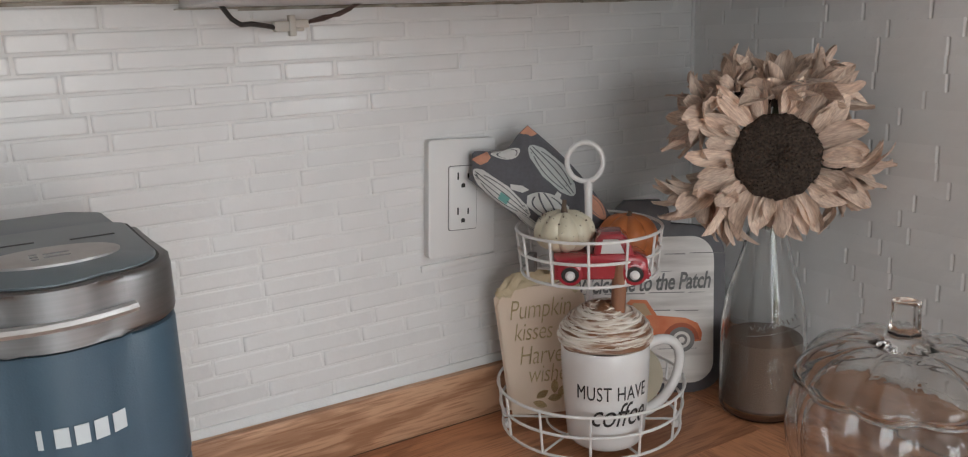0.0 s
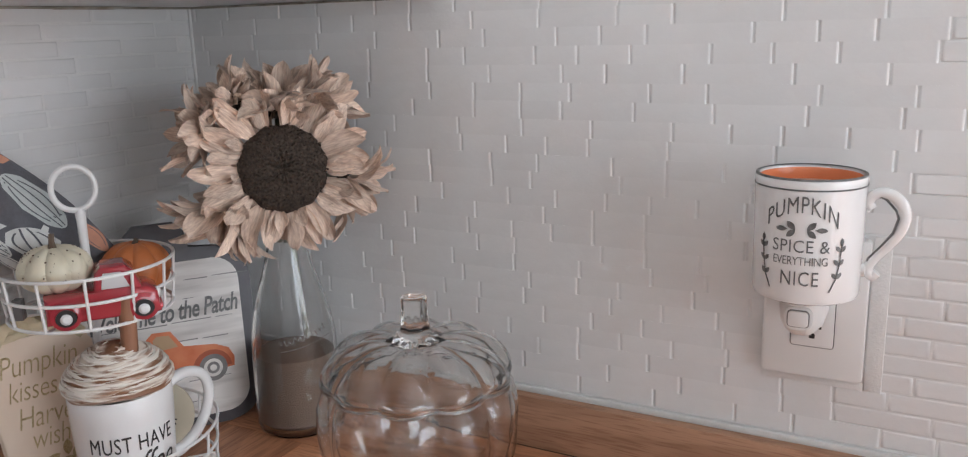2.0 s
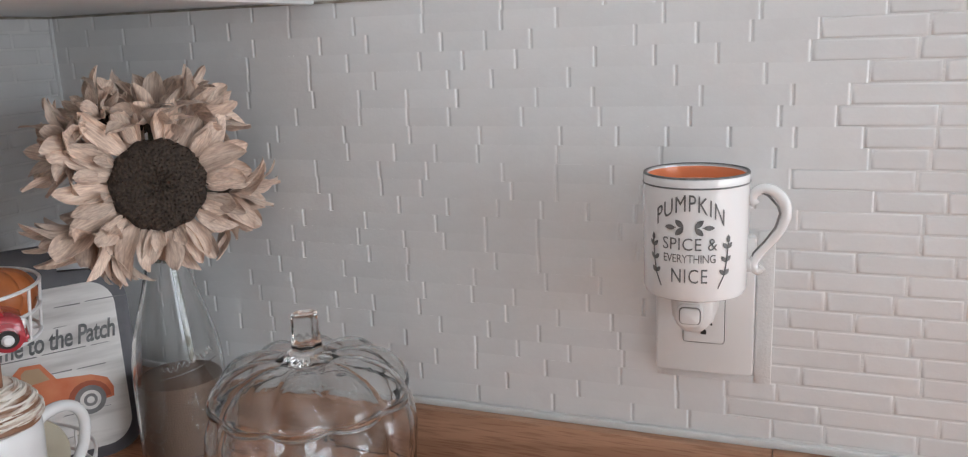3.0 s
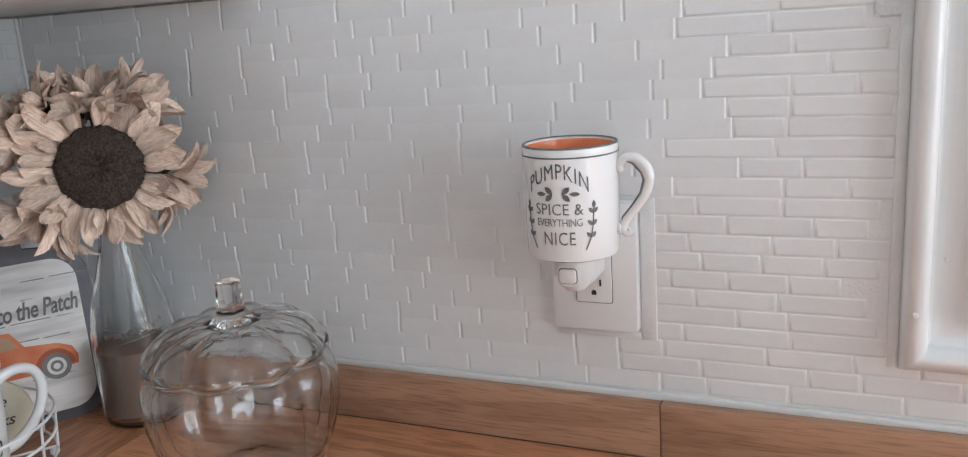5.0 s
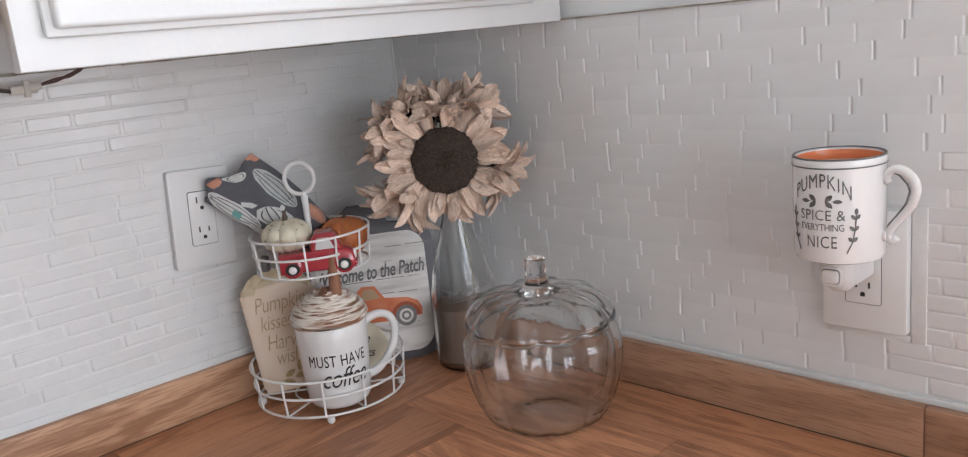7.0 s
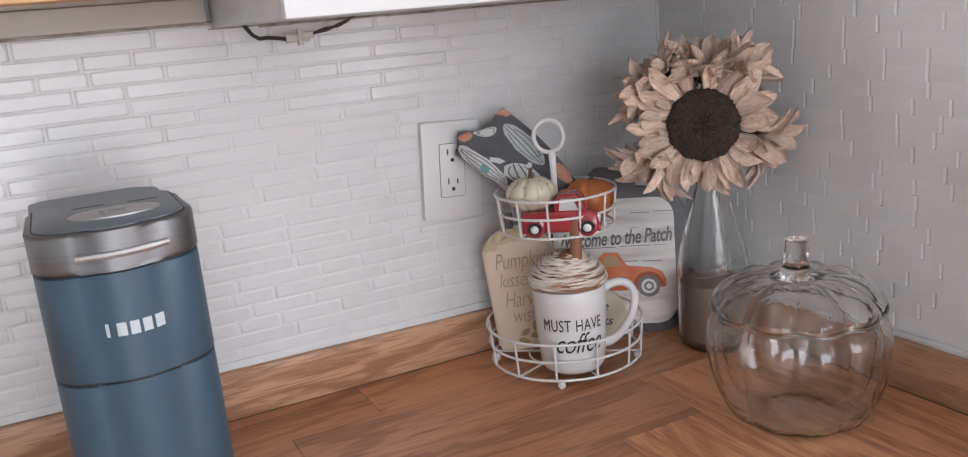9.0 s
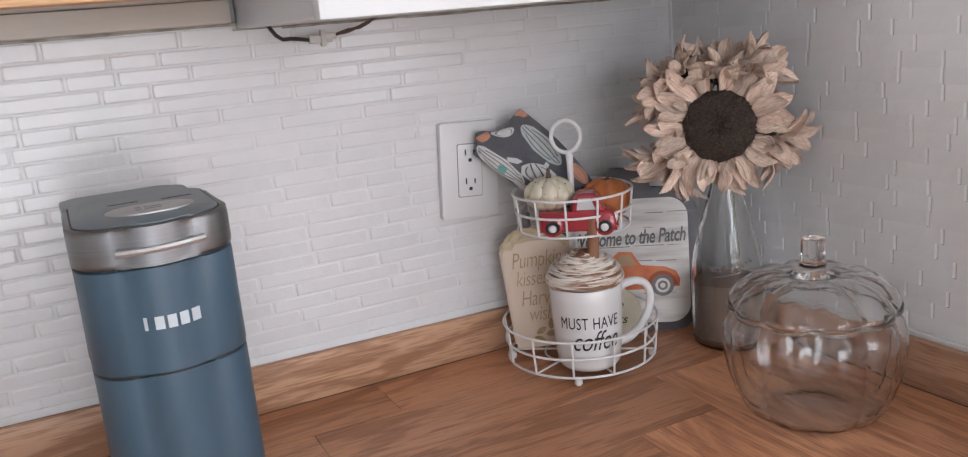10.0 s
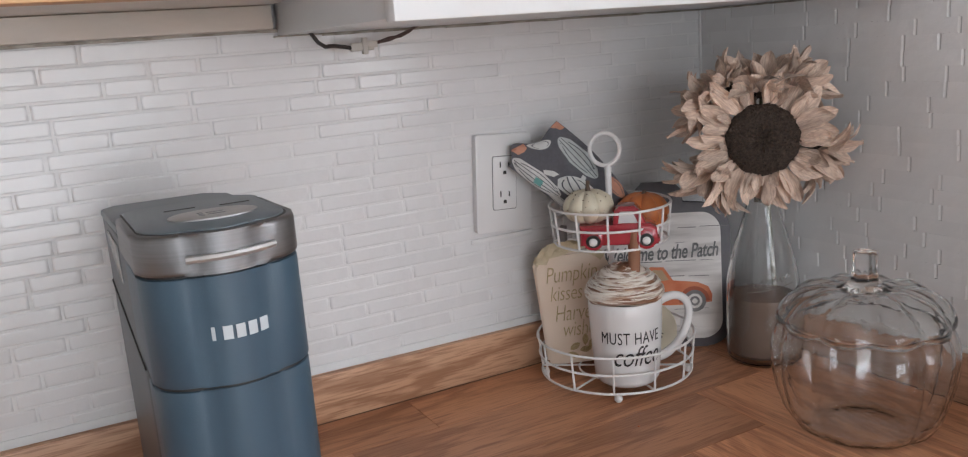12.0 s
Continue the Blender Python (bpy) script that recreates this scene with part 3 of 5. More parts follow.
KW = 0.117
brewer = thing("coffee_maker", pose(-0.7530, 0, 0, 0, 0, 0), "teal blue single-serve coffee maker with silver band on the counter", "coffee maker")
part("body", prism(bowed(KW - 0.001, -0.285, -0.072, 0.03, 0.006), 0.004, 0.292, 0.002), TEAL_SIDE, brewer, "dark teal plastic side housing")
part("lower_shell", prism(bowed(KW, -0.338, -0.262, 0.034, 0.008), 0.003, 0.1945, 0.002), TEAL, brewer, "teal plastic lower front")
part("seam", prism(bowed(KW - 0.004, -0.337, -0.262, 0.034, 0.008), 0.1945, 0.1972), SLOT, brewer)
bm = prism(bowed(KW, -0.340, -0.225, 0.034, 0.008), 0.1972, 0.2785, 0.002)
for v in bm.verts:
    if v.co.z < 0.21 and v.co.y > -0.29:
        v.co.z += 0.25 * (v.co.y + 0.29)
shell = part("upper_shell", bm, TEAL, brewer, "teal plastic upper front")
part("band_gap", prism(bowed(KW - 0.005, -0.338, -0.262, 0.034, 0.008), 0.2785, 0.2815), SLOT, brewer)
band = part("band", prism(bowed(KW + 0.001, -0.343, -0.205, 0.035, 0.008), 0.2805, 0.3100, 0.0035, 3), SILVER, brewer, "brushed silver band")
# finger grip pressed into the band
part("grip", tube(arc(lambda s: (-0.028 + 0.062 * s, -0.3425 + 0.008 * ((-0.028 + 0.062 * s) / 0.022) ** 2 * 0.45, 0.2925 + 0.001 * s), 9), 0.0036, 8, flat=0.8), SILVER_LIGHT, band)
lid = part("lid", prism(bowed(KW - 0.011, -0.3355, -0.195, 0.031, 0.008), 0.3055, 0.3115, 0.0018, 2), TEAL_TOP, brewer, "slate blue plastic lid")
part("lid_gap", prism(bowed(KW - 0.0085, -0.3370, -0.196, 0.032, 0.008), 0.3050, 0.3104), SLOT, brewer)
part("emblem", prism(circle(0.005, -0.277, 0.0335, 40, 0.0225), 0.3110, 0.3128, 0.0006), SILVER_LIGHT, lid, "oval satin metal emblem")
for i, (x, y, w) in enumerate(((-0.004, -0.277, 0.004), (-0.004, -0.271, 0.004), (-0.004, -0.283, 0.004), (0.007, -0.273, 0.013), (0.007, -0.281, 0.013))):
    part("emblem_mark", box((x - w / 2, y - 0.0012, 0.3127), (x + w / 2, y + 0.0012, 0.3131)), GREY, lid)
part("tank_lid", prism([(-KW / 2 + 0.0005, -0.202), (KW / 2 - 0.0005, -0.202), (KW / 2 - 0.004, -0.100), (KW / 2 - 0.024, -0.080), (-KW / 2 + 0.012, -0.080), (-KW / 2 - 0.001, -0.092)], 0.2925, 0.3005, 0.0025), TEAL_TOP, brewer, "slate water tank lid")
part("tank", prism([(-KW / 2 + 0.001, -0.19), (KW / 2 - 0.002, -0.19), (KW / 2 - 0.004, -0.08), (-KW / 2 + 0.002, -0.076)], 0.17, 0.2922, 0.002), mat("smoked_tank", (0.22, 0.22, 0.225), 0.2), brewer, "smoky grey water tank")
for x, y in ((-0.012, -0.232), (0.030, -0.238)):
    part("lid_mark", box((x - 0.012, y - 0.0012, 0.3108), (x + 0.012, y + 0.0012, 0.3118)), SLOT, lid)
for side in (-1, 1):
    part("side_seam", tube([(side * KW / 2, -0.085, 0.232), (side * KW / 2, -0.170, 0.215), (side * KW / 2, -0.262, 0.197)], 0.0008, 5), SLOT, brewer)
part("tank_window", prism([(-0.193, 0.284), (-0.125, 0.286), (-0.150, 0.264), (-0.196, 0.252)], 0, 0.0012, 0.0004), mat("pale_tank_wall", (0.36, 0.36, 0.35), 0.25), brewer, "pale translucent tank wall",
     m=Matrix(((0, 0, -1, -KW / 2 + 0.0004), (1, 0, 0, 0), (0, 1, 0, 0), (0, 0, 0, 1))))
# the maker's mark as plain bars
for i in range(7):
    x0 = -0.0200 + i * 0.0090
    bmb = box((0, 0, 0), (0.0066 if i else 0.0024, 0.0100, 0.0006), bm=bmesh.new())
    for v in bmb.verts:
        xx = x0 + v.co.x + (0.0 if i else 0.0015)
        v.co = Vector((xx, -0.3402 + 0.008 * (xx / 0.0225) ** 2 - v.co.z - 0.0004, 0.2315 + v.co.y))
    part("mark_bar", bmb, MARK, shell, "light grey mark")
for x in (-0.045, 0.045):
    for y in (-0.31, -0.095):
        part("rubber_foot", lathe([(0, 0), (0.008, 0), (0.008, 0.005), (0, 0.005)], 12), TYRE, brewer, m=pose(x, y, 0))

# ---- tiered wire tray ----
tray = thing("tiered_tray", pose(-0.25, -0.107, 0, 0, 0, 6), "two-tier white wire tray with a ring handle on the counter", "tray")


def wire_basket(z0, z1, z2, r, rt, nv):
    for z, rr in ((z0, r), ((z1), (r + rt) / 2), (z2, rt)):
        part("ring", tube([(rr * math.cos(2 * math.pi * i / 56), rr * math.sin(2 * math.pi * i / 56), z) for i in range(56)], 0.00155, 7, True), ENAMEL, tray)
    part("inner_ring", tube([(r * 0.5 * math.cos(2 * math.pi * i / 40), r * 0.5 * math.sin(2 * math.pi * i / 40), z0 - 0.0005) for i in range(40)], 0.0013, 6, True), ENAMEL, tray)
    for i in range(nv):
        a = 2 * math.pi * (i + 0.5) / nv
        c, s = math.cos(a), math.sin(a)
        part("upright", tube([(r * c, r * s, z0), (rt * c, rt * s, z2)], 0.0014, 6), ENAMEL, tray)
        if i % 2 == 0:
            part("spoke", tube([(0.004 * c, 0.004 * s, z0), (r * c, r * s, z0)], 0.0013, 6), ENAMEL, tray)


wire_basket(0.0115, 0.035, 0.057, 0.0935, 0.0975, 12)
wire_basket(0.1770, 0.200, 0.2215, 0.0690, 0.0735, 12)
part("pole", lathe([(0, 0.010), (0.0034, 0.010), (0.0034, 0.20), (0.0040, 0.255), (0.0046, 0.264), (0.0030, 0.2685), (0, 0.2690)], 16), ENAMEL, tray)
RA = radians(228)
part("ring_handle", tube([(-0.0024 + 0.0178 * math.cos(a) * -math.sin(RA), 0.0018 + 0.0178 * math.cos(a) * math.cos(RA), 0.2872 + 0.0195 * math.sin(a)) for a in [2 * math.pi * i / 40 for i in range(40)]], 0.0026, 9, True), ENAMEL, tray)
for k in range(4):
    a = radians(228 + 90 * k)
    part("ball_foot", lathe([(0, 0), (0.0028, 0.0006), (0.0048, 0.003), (0.0050, 0.0055), (0.004, 0.0090), (0, 0.0105)], 14), ENAMEL, tray, m=pose(0.0895 * math.cos(a), 0.0895 * math.sin(a), 0))

# ---- coffee mug with whipped topping ----


def handle_points(shape, angle, r0):
    """Points (out, z) in the vertical plane at an angle round the axis."""
    return [((r0 + o) * math.cos(angle), (r0 + o) * math.sin(angle), z) for o, z in shape]


mug = thing("coffee_mug", pose(-0.2690, -0.1545, 0.0133) @ Matrix.Scale(1.085, 4), "white ceramic mug with black lettering in the lower tray", "mug")
mug_r = lambda z: 0.0345 + 0.0055 * min(1, max(0, z / 0.075)) ** 0.8
prof = [(0, 0), (0.028, 0), (0.0325, 0.003)] + [(mug_r(z), z) for z in (0.008, 0.02, 0.04, 0.06, 0.08, 0.0945)] + [(0.0392, 0.0957), (0.0375, 0.0945), (0.037, 0.06), (0.032, 0.008), (0, 0.006)]
body = part("body", lathe(prof, 48), CERAMIC_MATT, mug)
HA = radians(343)
hp = [(-0.004, 0.081), (0.006, 0.087), (0.021, 0.0895), (0.034, 0.085), (0.0405, 0.074), (0.0400, 0.060), (0.034, 0.045), (0.023, 0.032), (0.009, 0.0230), (-0.003, 0.021)]
part("handle", tube(flow(handle_points([(o * 0.9, z) for o, z in hp], HA, 0.038)), spread([0.0056, 0.0052, 0.0048, 0.0046, 0.0045, 0.0045, 0.0046, 0.0048, 0.0054, 0.0060]), 12), CERAMIC_MATT, mug)
TA = radians(243)
part("lettering", onto_cylinder(tall(text_mesh("MUST HAVE", 0.0124, 0, 0.0001, 0.0, 1.06), 1.55), mug_r, TA - 0.03, 0.0535), INK, body, "black serif-style lettering")
bmt = tall(text_mesh("coffee", 0.0235, 0.35, 0.0001, -0.0001, 0.95), 1.4)
part("lettering", onto_cylinder(bmt, mug_r, TA + 0.12, 0.0285), INK, body, "black script lettering")

random.seed(3)


def swirl(a, r, z):
    k = math.sin(9 * a + 260 * z) * 0.5 + math.sin(5 * a - 420 * z + 1) * 0.35 + math.sin(17 * a + 900 * z) * 0.25
    return r * (1 + 0.022 * k) + 0.0006 * math.sin(2 * math.pi * z / 0.0042 + a), z + 0.0012 * math.sin(3 * a + 2) * (r > 0.001)


TOP_R = lambda t: 0.0420 * math.cos(t * math.pi / 2) ** 0.62
TOP_Z = lambda t: 0.100 + 0.0335 * t ** 0.95
top = [(0.0, 0.094), (0.034, 0.0945), (0.0395, 0.0960), (0.0416, 0.0988)] + [(TOP_R(i / 29), TOP_Z(i / 29)) for i in range(1, 29)] + [(0, 0.1342)]
topping = thing("whipped_topping", pose(-0.2690, -0.1545, 0.0133) @ Matrix.Scale(1.085, 4), "cream whipped topping with brown cinnamon swirls on the mug", "topping")
foam = part("foam", lathe(top, 72, swirl), FOAM, topping)
# loose strands of cream wound round the dome, dusted brown between them
rnd = random.Random(4)
strands = bmesh.new()
for i in range(64):
    t0 = (i + rnd.uniform(-0.4, 0.4)) / 64 * 0.97
    a0, da = rnd.uniform(0, 6.28), rnd.uniform(1.6, 4.2)
    rise, p1, p2 = rnd.uniform(-0.035, 0.035), rnd.uniform(0, 6.28), rnd.uniform(0, 6.28)
    pts = []
    for k in range(26):
        u = k / 25
        a = a0 + da * u
        t = min(0.985, max(0.0, t0 + rise * u + 0.020 * math.sin(3.1 * a + p1) + 0.010 * math.sin(8.3 * a + p2)))
        r = TOP_R(t) + 0.0003 + 0.0006 * math.sin(6 * a + p2)
        pts.append((r * math.cos(a), r * math.sin(a), TOP_Z(t) + 0.0003))
    width = rnd.uniform(0.0007, 0.0014)
    tube(pts, [width * max(0.12, math.sin(math.pi * k / 25) ** 0.5) for k in range(26)], 5, bm=strands)
tagged(part("cream_swirl", strands, CREAM, foam, "cream strands", 60), kind="stuff")
bm = bmesh.new()
cin = []
for i in range(20):
    a = 2 * math.pi * i / 20 * 1.12
    rr = 0.0060 - 0.0012 * i / 20
    cin.append((rr * math.cos(a), rr * math.sin(a)))
inner = [(x * 0.72, y * 0.72) for x, y in cin][::-1]
part("cinnamon_stick", prism([(x * 1.2, y * 1.2) for x, y in cin + inner], 0, 0.064), CINNAMON, topping, "rolled brown cinnamon stick", m=pose(0.0025, -0.0140, 0.1060, 2, 4, 40))

# ---- card tag with gold glitter writing ----
NX, NY = -0.589, -0.808          # the way the tray's things face


def facing(x, y, z, lean=0.0, spin=0.0, yaw=0.0):
    """x across to the right, y up, z out towards the room."""
    a = math.atan2(NY, NX) + radians(yaw)
    right = Vector((-math.sin(a), math.cos(a), 0))
    out = Vector((math.cos(a), math.sin(a), 0))
    up = Vector((0, 0, 1))
    m = Matrix((right, up, out)).transposed().to_4x4()
    return Matrix.Translation((x, y, z)) @ m @ pose(0, 0, 0, -lean, 0, spin)


def script(body, size, x, y, parent, material, label, stretch=1.5, z=0.0012, bold=0.0):
    bm = text_mesh(body, size, 0.35, 0.00015, bold, 0.95, "LEFT")
    for v in bm.verts:
        v.co = Vector((x + v.co.x, y + v.co.y * stretch, z + v.co.z))
    return part("lettering", bm, material, parent, label)


tag = thing("gift_tag", facing(-0.2755, -0.0780, 0.0142, 2, 6), "cream card tag with gold glitter writing leaning in the tray", "tag")
outline = [(-0.046, 0), (0.046, 0), (0.046, 0.126), (0.034, 0.142), (-0.034, 0.142), (-0.046, 0.126)]
card = part("card", flat_shape(outline, 0.0012), PAPER, tag)
part("back_card", flat_shape([(x - 0.003, y + 0.006) for x, y in outline], 0.001, z=-0.0035), PAPER, tag)
for body_text, x, y, s in (("Pumpkin", -0.036, 0.108, 0.0200), ("kisses &", -0.034, 0.084, 0.0190), ("Harvest", -0.032, 0.057, 0.0200), ("wishes", -0.025, 0.036, 0.0190)):
    script(body_text, s, x, y, card, GOLD, "gold glitter script", 1.5, 0.0013, -0.0002)
bm = bmesh.new()
for x, y, tn in ((-0.018, 0.018, 0.5), (-0.006, 0.016, 0.1), (0.006, 0.018, 0.9), (-0.022, 0.014, -0.4), (0.002, 0.022, 1.4)):
    flat_shape(leaf_outline(x, y, 0.016, 0.004, tn), 0.0004, bm, 0.0013)
part("leaf_motif", bm, GOLD, card, "gold glitter leaves")
random.seed(8)
for i in range(7):
    pts = []
    for s in range(9):
        t = s / 8
        pts.append((-0.042 + 0.080 * t + random.uniform(-0.003, 0.003), 0.133 + 0.016 * math.sin(math.pi * t) + random.uniform(-0.006, 0.006) + i * 0.0013, -0.004 + i * 0.0012 + 0.005 * math.sin(5 * t + i)))
    part("ribbon", tube(pts, 0.0042, 6, flat=0.15), RAFFIA, tag, "crumpled pale raffia")

sign = thing("round_sign", facing(-0.2060, -0.1120, 0.0142, 3, 0, -6), "small round cream sign with black script in the tray", "sign")
disc = part("plaque", prism(circle(0.004, 0.0365, 0.0360, 44), 0, 0.004, 0.001), SIGN, sign)
script("give", 0.018, -0.010, 0.043, disc, INK, "black script", 1.0, 0.0042)
script("thanks", 0.017, -0.021, 0.024, disc, INK, "black script", 1.0, 0.0042)

# ---- upper tier: ceramic truck, pumpkins, pillow ----
truck = thing("toy_truck", facing(-0.2660, -0.1450, 0.1787, 0, 0, -1), "glossy red ceramic pickup truck in the upper tray", "toy truck")


def side_prism(outline, half, bevel=0.003, bm=None):
    return prism(outline, -half, half, bevel, 3, bm)


part("body", side_prism([(-0.0455, 0.003), (-0.0455, 0.0275), (-0.010, 0.0275), (0.020, 0.0290), (0.036, 0.0270), (0.0435, 0.022), (0.0455, 0.003)], 0.021, 0.0045), RED, truck)
part("cab", side_prism([(-0.008, 0.024), (-0.005, 0.0425), (0.000, 0.0475), (0.019, 0.0475), (0.025, 0.0425), (0.033, 0.024)], 0.0185, 0.004), RED, truck)
part("side_window", side_prism([(-0.001, 0.0290), (0.0015, 0.0430), (0.0160, 0.0430), (0.0220, 0.0290)], 0.0190, 0.0006), WINDOWPAINT, truck, "pale grey painted window")
for x in (-0.0300, 0.0310):
    for side in (1, -1):
        bm = lathe([(0, 0), (0.0074, 0), (0.0083, 0.002), (0.0083, 0.006), (0, 0.006)], 24)
        part("fender", lathe([(0.0084, -0.001), (0.0122, 0.0), (0.0122, 0.0032), (0.0088, 0.0045)], 28), RED, truck, m=pose(x, 0.0108, 0.0190 if side > 0 else -0.0225))
        w = part("tyre", bm, TYRE, truck, m=pose(x, 0.0085, 0.0168 if side > 0 else -0.0228))
        part("hubcap", lathe([(0, 0.0085), (0.003, 0.008), (0.0048, 0.0060), (0, 0.0058)] if side > 0 else [(0, -0.0025), (0.004, -0.002), (0.006, 0.0001), (0, 0.0002)], 18), CERAMIC, w)
part("headlight", lathe([(0, 0.003), (0.003, 0.0024), (0.0042, 0), (0, 0)], 16), CERAMIC, truck, m=pose(0.0435, 0.0195, 0.014, 0, 70, 0))
part("bumper", box((0.0420, 0.0055, -0.0195), (0.0470, 0.0105, 0.0195), 0.0018), RED, truck)
part("grille", box((0.0435, 0.0115, -0.006), (0.0458, 0.020, 0.006), 0.001), CERAMIC, truck)


def pumpkin(name, m, r, h, lobes, material, label, stem_h=0.012):
    t = thing(name, m, label, "pumpkin")
    pr = [(0, 0.10 * h)]
    for i in range(1, 20):
        a = -math.pi / 2 + math.pi * i / 20
        pr.append((r * math.cos(a) ** 0.75, h * 0.5 + h * 0.5 * math.sin(a)))
    pr.append((0, h * 0.90))
    w = lambda a, rr, z: (rr * (1 - 0.075 * (1 - abs(math.sin(lobes * a / 2)) ** 0.6)), z - 0.06 * h * (1 - abs(math.sin(lobes * a / 2))) * (1 if z > h / 2 else -1) * (rr / r))
    part("flesh", lathe(pr, 72, w), material, t)
    part("stem", tube([(0, 0, h * 0.86), (0.0005, 0, h * 0.95), (0.001, 0.0005, h * 0.95 + stem_h * 0.5), (0.003, 0.001, h * 0.95 + stem_h)], [0.0065, 0.0036, 0.0024, 0.0023], 8), STEM, t, "dark brown stem")
    return t


wp = pumpkin("mini_pumpkin", pose(-0.2870, -0.1150, 0.2040, 0, 0, 20), 0.0305, 0.040, 9, CREAM_PUMPKIN, "cream speckled mini pumpkin on the toy truck bed")
random.seed(12)
bm = bmesh.new()
for i in range(90):
    a, e = random.uniform(0, 6.28), random.uniform(-0.3, 1.2)
    r = 0.0300 * math.cos(e) ** 0.75 * 0.985
    c = Vector((r * math.cos(a), r * math.sin(a), 0.020 + 0.020 * math.sin(e)))
    bmesh.ops.create_icosphere(bm, subdivisions=1, radius=random.uniform(0.0004, 0.0010), matrix=Matrix.Translation(c))
tagged(part("speckle_pattern", bm, STEM, wp, "brown speckles"), kind="stuff")
pumpkin("mini_pumpkin", pose(-0.2045, -0.1120, 0.1787, 0, 4, 0), 0.0325, 0.049, 8, ORANGE_PUMPKIN, "orange mini pumpkin in the upper tray", 0.004)
clip = thing("peg", pose(-0.304, -0.083, 0.1787, 0, 0, 35), "small dark wooden peg standing in the tray", "peg")
part("jaw", box((-0.0045, -0.004, 0), (-0.0005, 0.004, 0.019), 0.001), GREY_PRINT, clip)
part("jaw", box((0.0005, -0.004, 0), (0.0045, 0.004, 0.019), 0.001), GREY_PRINT, clip)

# pillow: four corners, puffed, with printed pumpkins
PTL, PTR, PBR, PBL = Vector((-0.3393, -0.0221, 0.2702)), Vector((-0.2792, -0.0449, 0.3216)), Vector((-0.2062, -0.0934, 0.2196)), Vector((-0.2641, -0.0685, 0.1927))
POUT = Vector((NX, NY, 0.15)).normalized()


def pillow_at(u, v, side=1, lift=0.0):
    base = PTL.lerp(PTR, u).lerp(PBL.lerp(PBR, u), v)
    ear = 0.017 * math.exp(-((u - 0.30) / 0.15) ** 2) - 0.004 * math.exp(-((u - 0.62) / 0.16) ** 2)
    base = base + (PTL - PBL).normalized() * ear * (1 - v) ** 5 + (PTR - PTL).normalized() * 0.006 * math.sin(math.pi * v) * u ** 3
    e = max(0.0, 16 * u * (1 - u) * v * (1 - v)) ** 0.42
    crease = (0.0020 * math.sin(9 * u + 5 * v) + 0.0016 * math.sin(17 * v - 11 * u + 1.0) + 0.0010 * math.sin(23 * u + 19 * v)) * e
    return base + POUT * side * (0.0125 * e + crease + lift)


pil = thing("pumpkin_pillow", pose(0, 0, 0), "charcoal cotton mini pillow printed with white pumpkins", "pillow")
for side in (1, -1):
    bm = bmesh.new()
    N = 22
    g = [[bm.verts.new(pillow_at(i / N, j / N, side)) for j in range(N + 1)] for i in range(N + 1)]
    for i in range(N):
        for j in range(N):
            bm.faces.new((g[i][j], g[i + 1][j], g[i + 1][j + 1], g[i][j + 1]))
    part("cover" if side > 0 else "back_cover", bm, FABRIC, pil, "", 80)


def printed(name, outlines, material, lift, label=""):
    """Flat shapes in the pillow's own (u, v), laid on its cover as fans of fine strips."""
    bm = bmesh.new()
    for out in outlines:
        cu = sum(p[0] for p in out) / len(out)
        cv = sum(p[1] for p in out) / len(out)
        rings = []
        for s in (0.0, 0.25, 0.5, 0.75, 1.0):
            rings.append([bm.verts.new(pillow_at(min(0.995, max(0.005, cu + (u - cu) * s)), min(0.995, max(0.005, cv + (v - cv) * s)), 1, lift)) for u, v in (out if s else [(cu, cv)])])
        n = len(out)
        for i in range(n):
            bm.faces.new((rings[0][0], rings[1][i], rings[1][(i + 1) % n]))
        for a, b in zip(rings[1:], rings[2:]):
            for i in range(n):
                bm.faces.new((a[i], b[i], b[(i + 1) % n], a[(i + 1) % n]))
    return part(name, bm, material, pil, label, 80)


def turned(cu, cv, x, y, turn):
    return (cu + x * math.cos(turn) - y * math.sin(turn), cv + x * math.sin(turn) + y * math.cos(turn))


def print_pumpkin(cu, cv, ru, rv, turn, n, material):
    """A printed pumpkin: pale oval, thin dark rib lines and a stalk."""
    ring = [2 * math.pi * i / 24 for i in range(24)]
    printed("pumpkin_print", [[turned(cu, cv, ru * math.cos(a) * (1 + 0.06 * math.cos(n * 2 * a)), rv * math.sin(a), turn) for a in ring]], material, 0.0004)
    for k in range(n):
        off = -0.72 + 1.44 * k / max(1, n - 1)
        h = rv * math.sqrt(1 - off * off) * 0.96
        line = []
        for i in range(9):
            t = -1 + 2 * i / 8
            line.append((off * ru * (0.55 + 0.45 * (1 - t * t)), h * t))
        out = [(x - ru * 0.045, y) for x, y in line] + [(x + ru * 0.045, y) for x, y in line[::-1]]
        strip(out, cu, cv, turn)


def strip(out, cu, cv, turn):
    bm = bmesh.new()
    m = len(out) // 2
    pts = [bm.verts.new(pillow_at(*[min(0.995, max(0.005, c)) for c in turned(cu, cv, x, y, turn)], 1, 0.0009)) for x, y in out]
    for i in range(m - 1):
        bm.faces.new((pts[i], pts[i + 1], pts[2 * m - 2 - i], pts[2 * m - 1 - i]))
    part("rib_print", bm, FABRIC, pil)


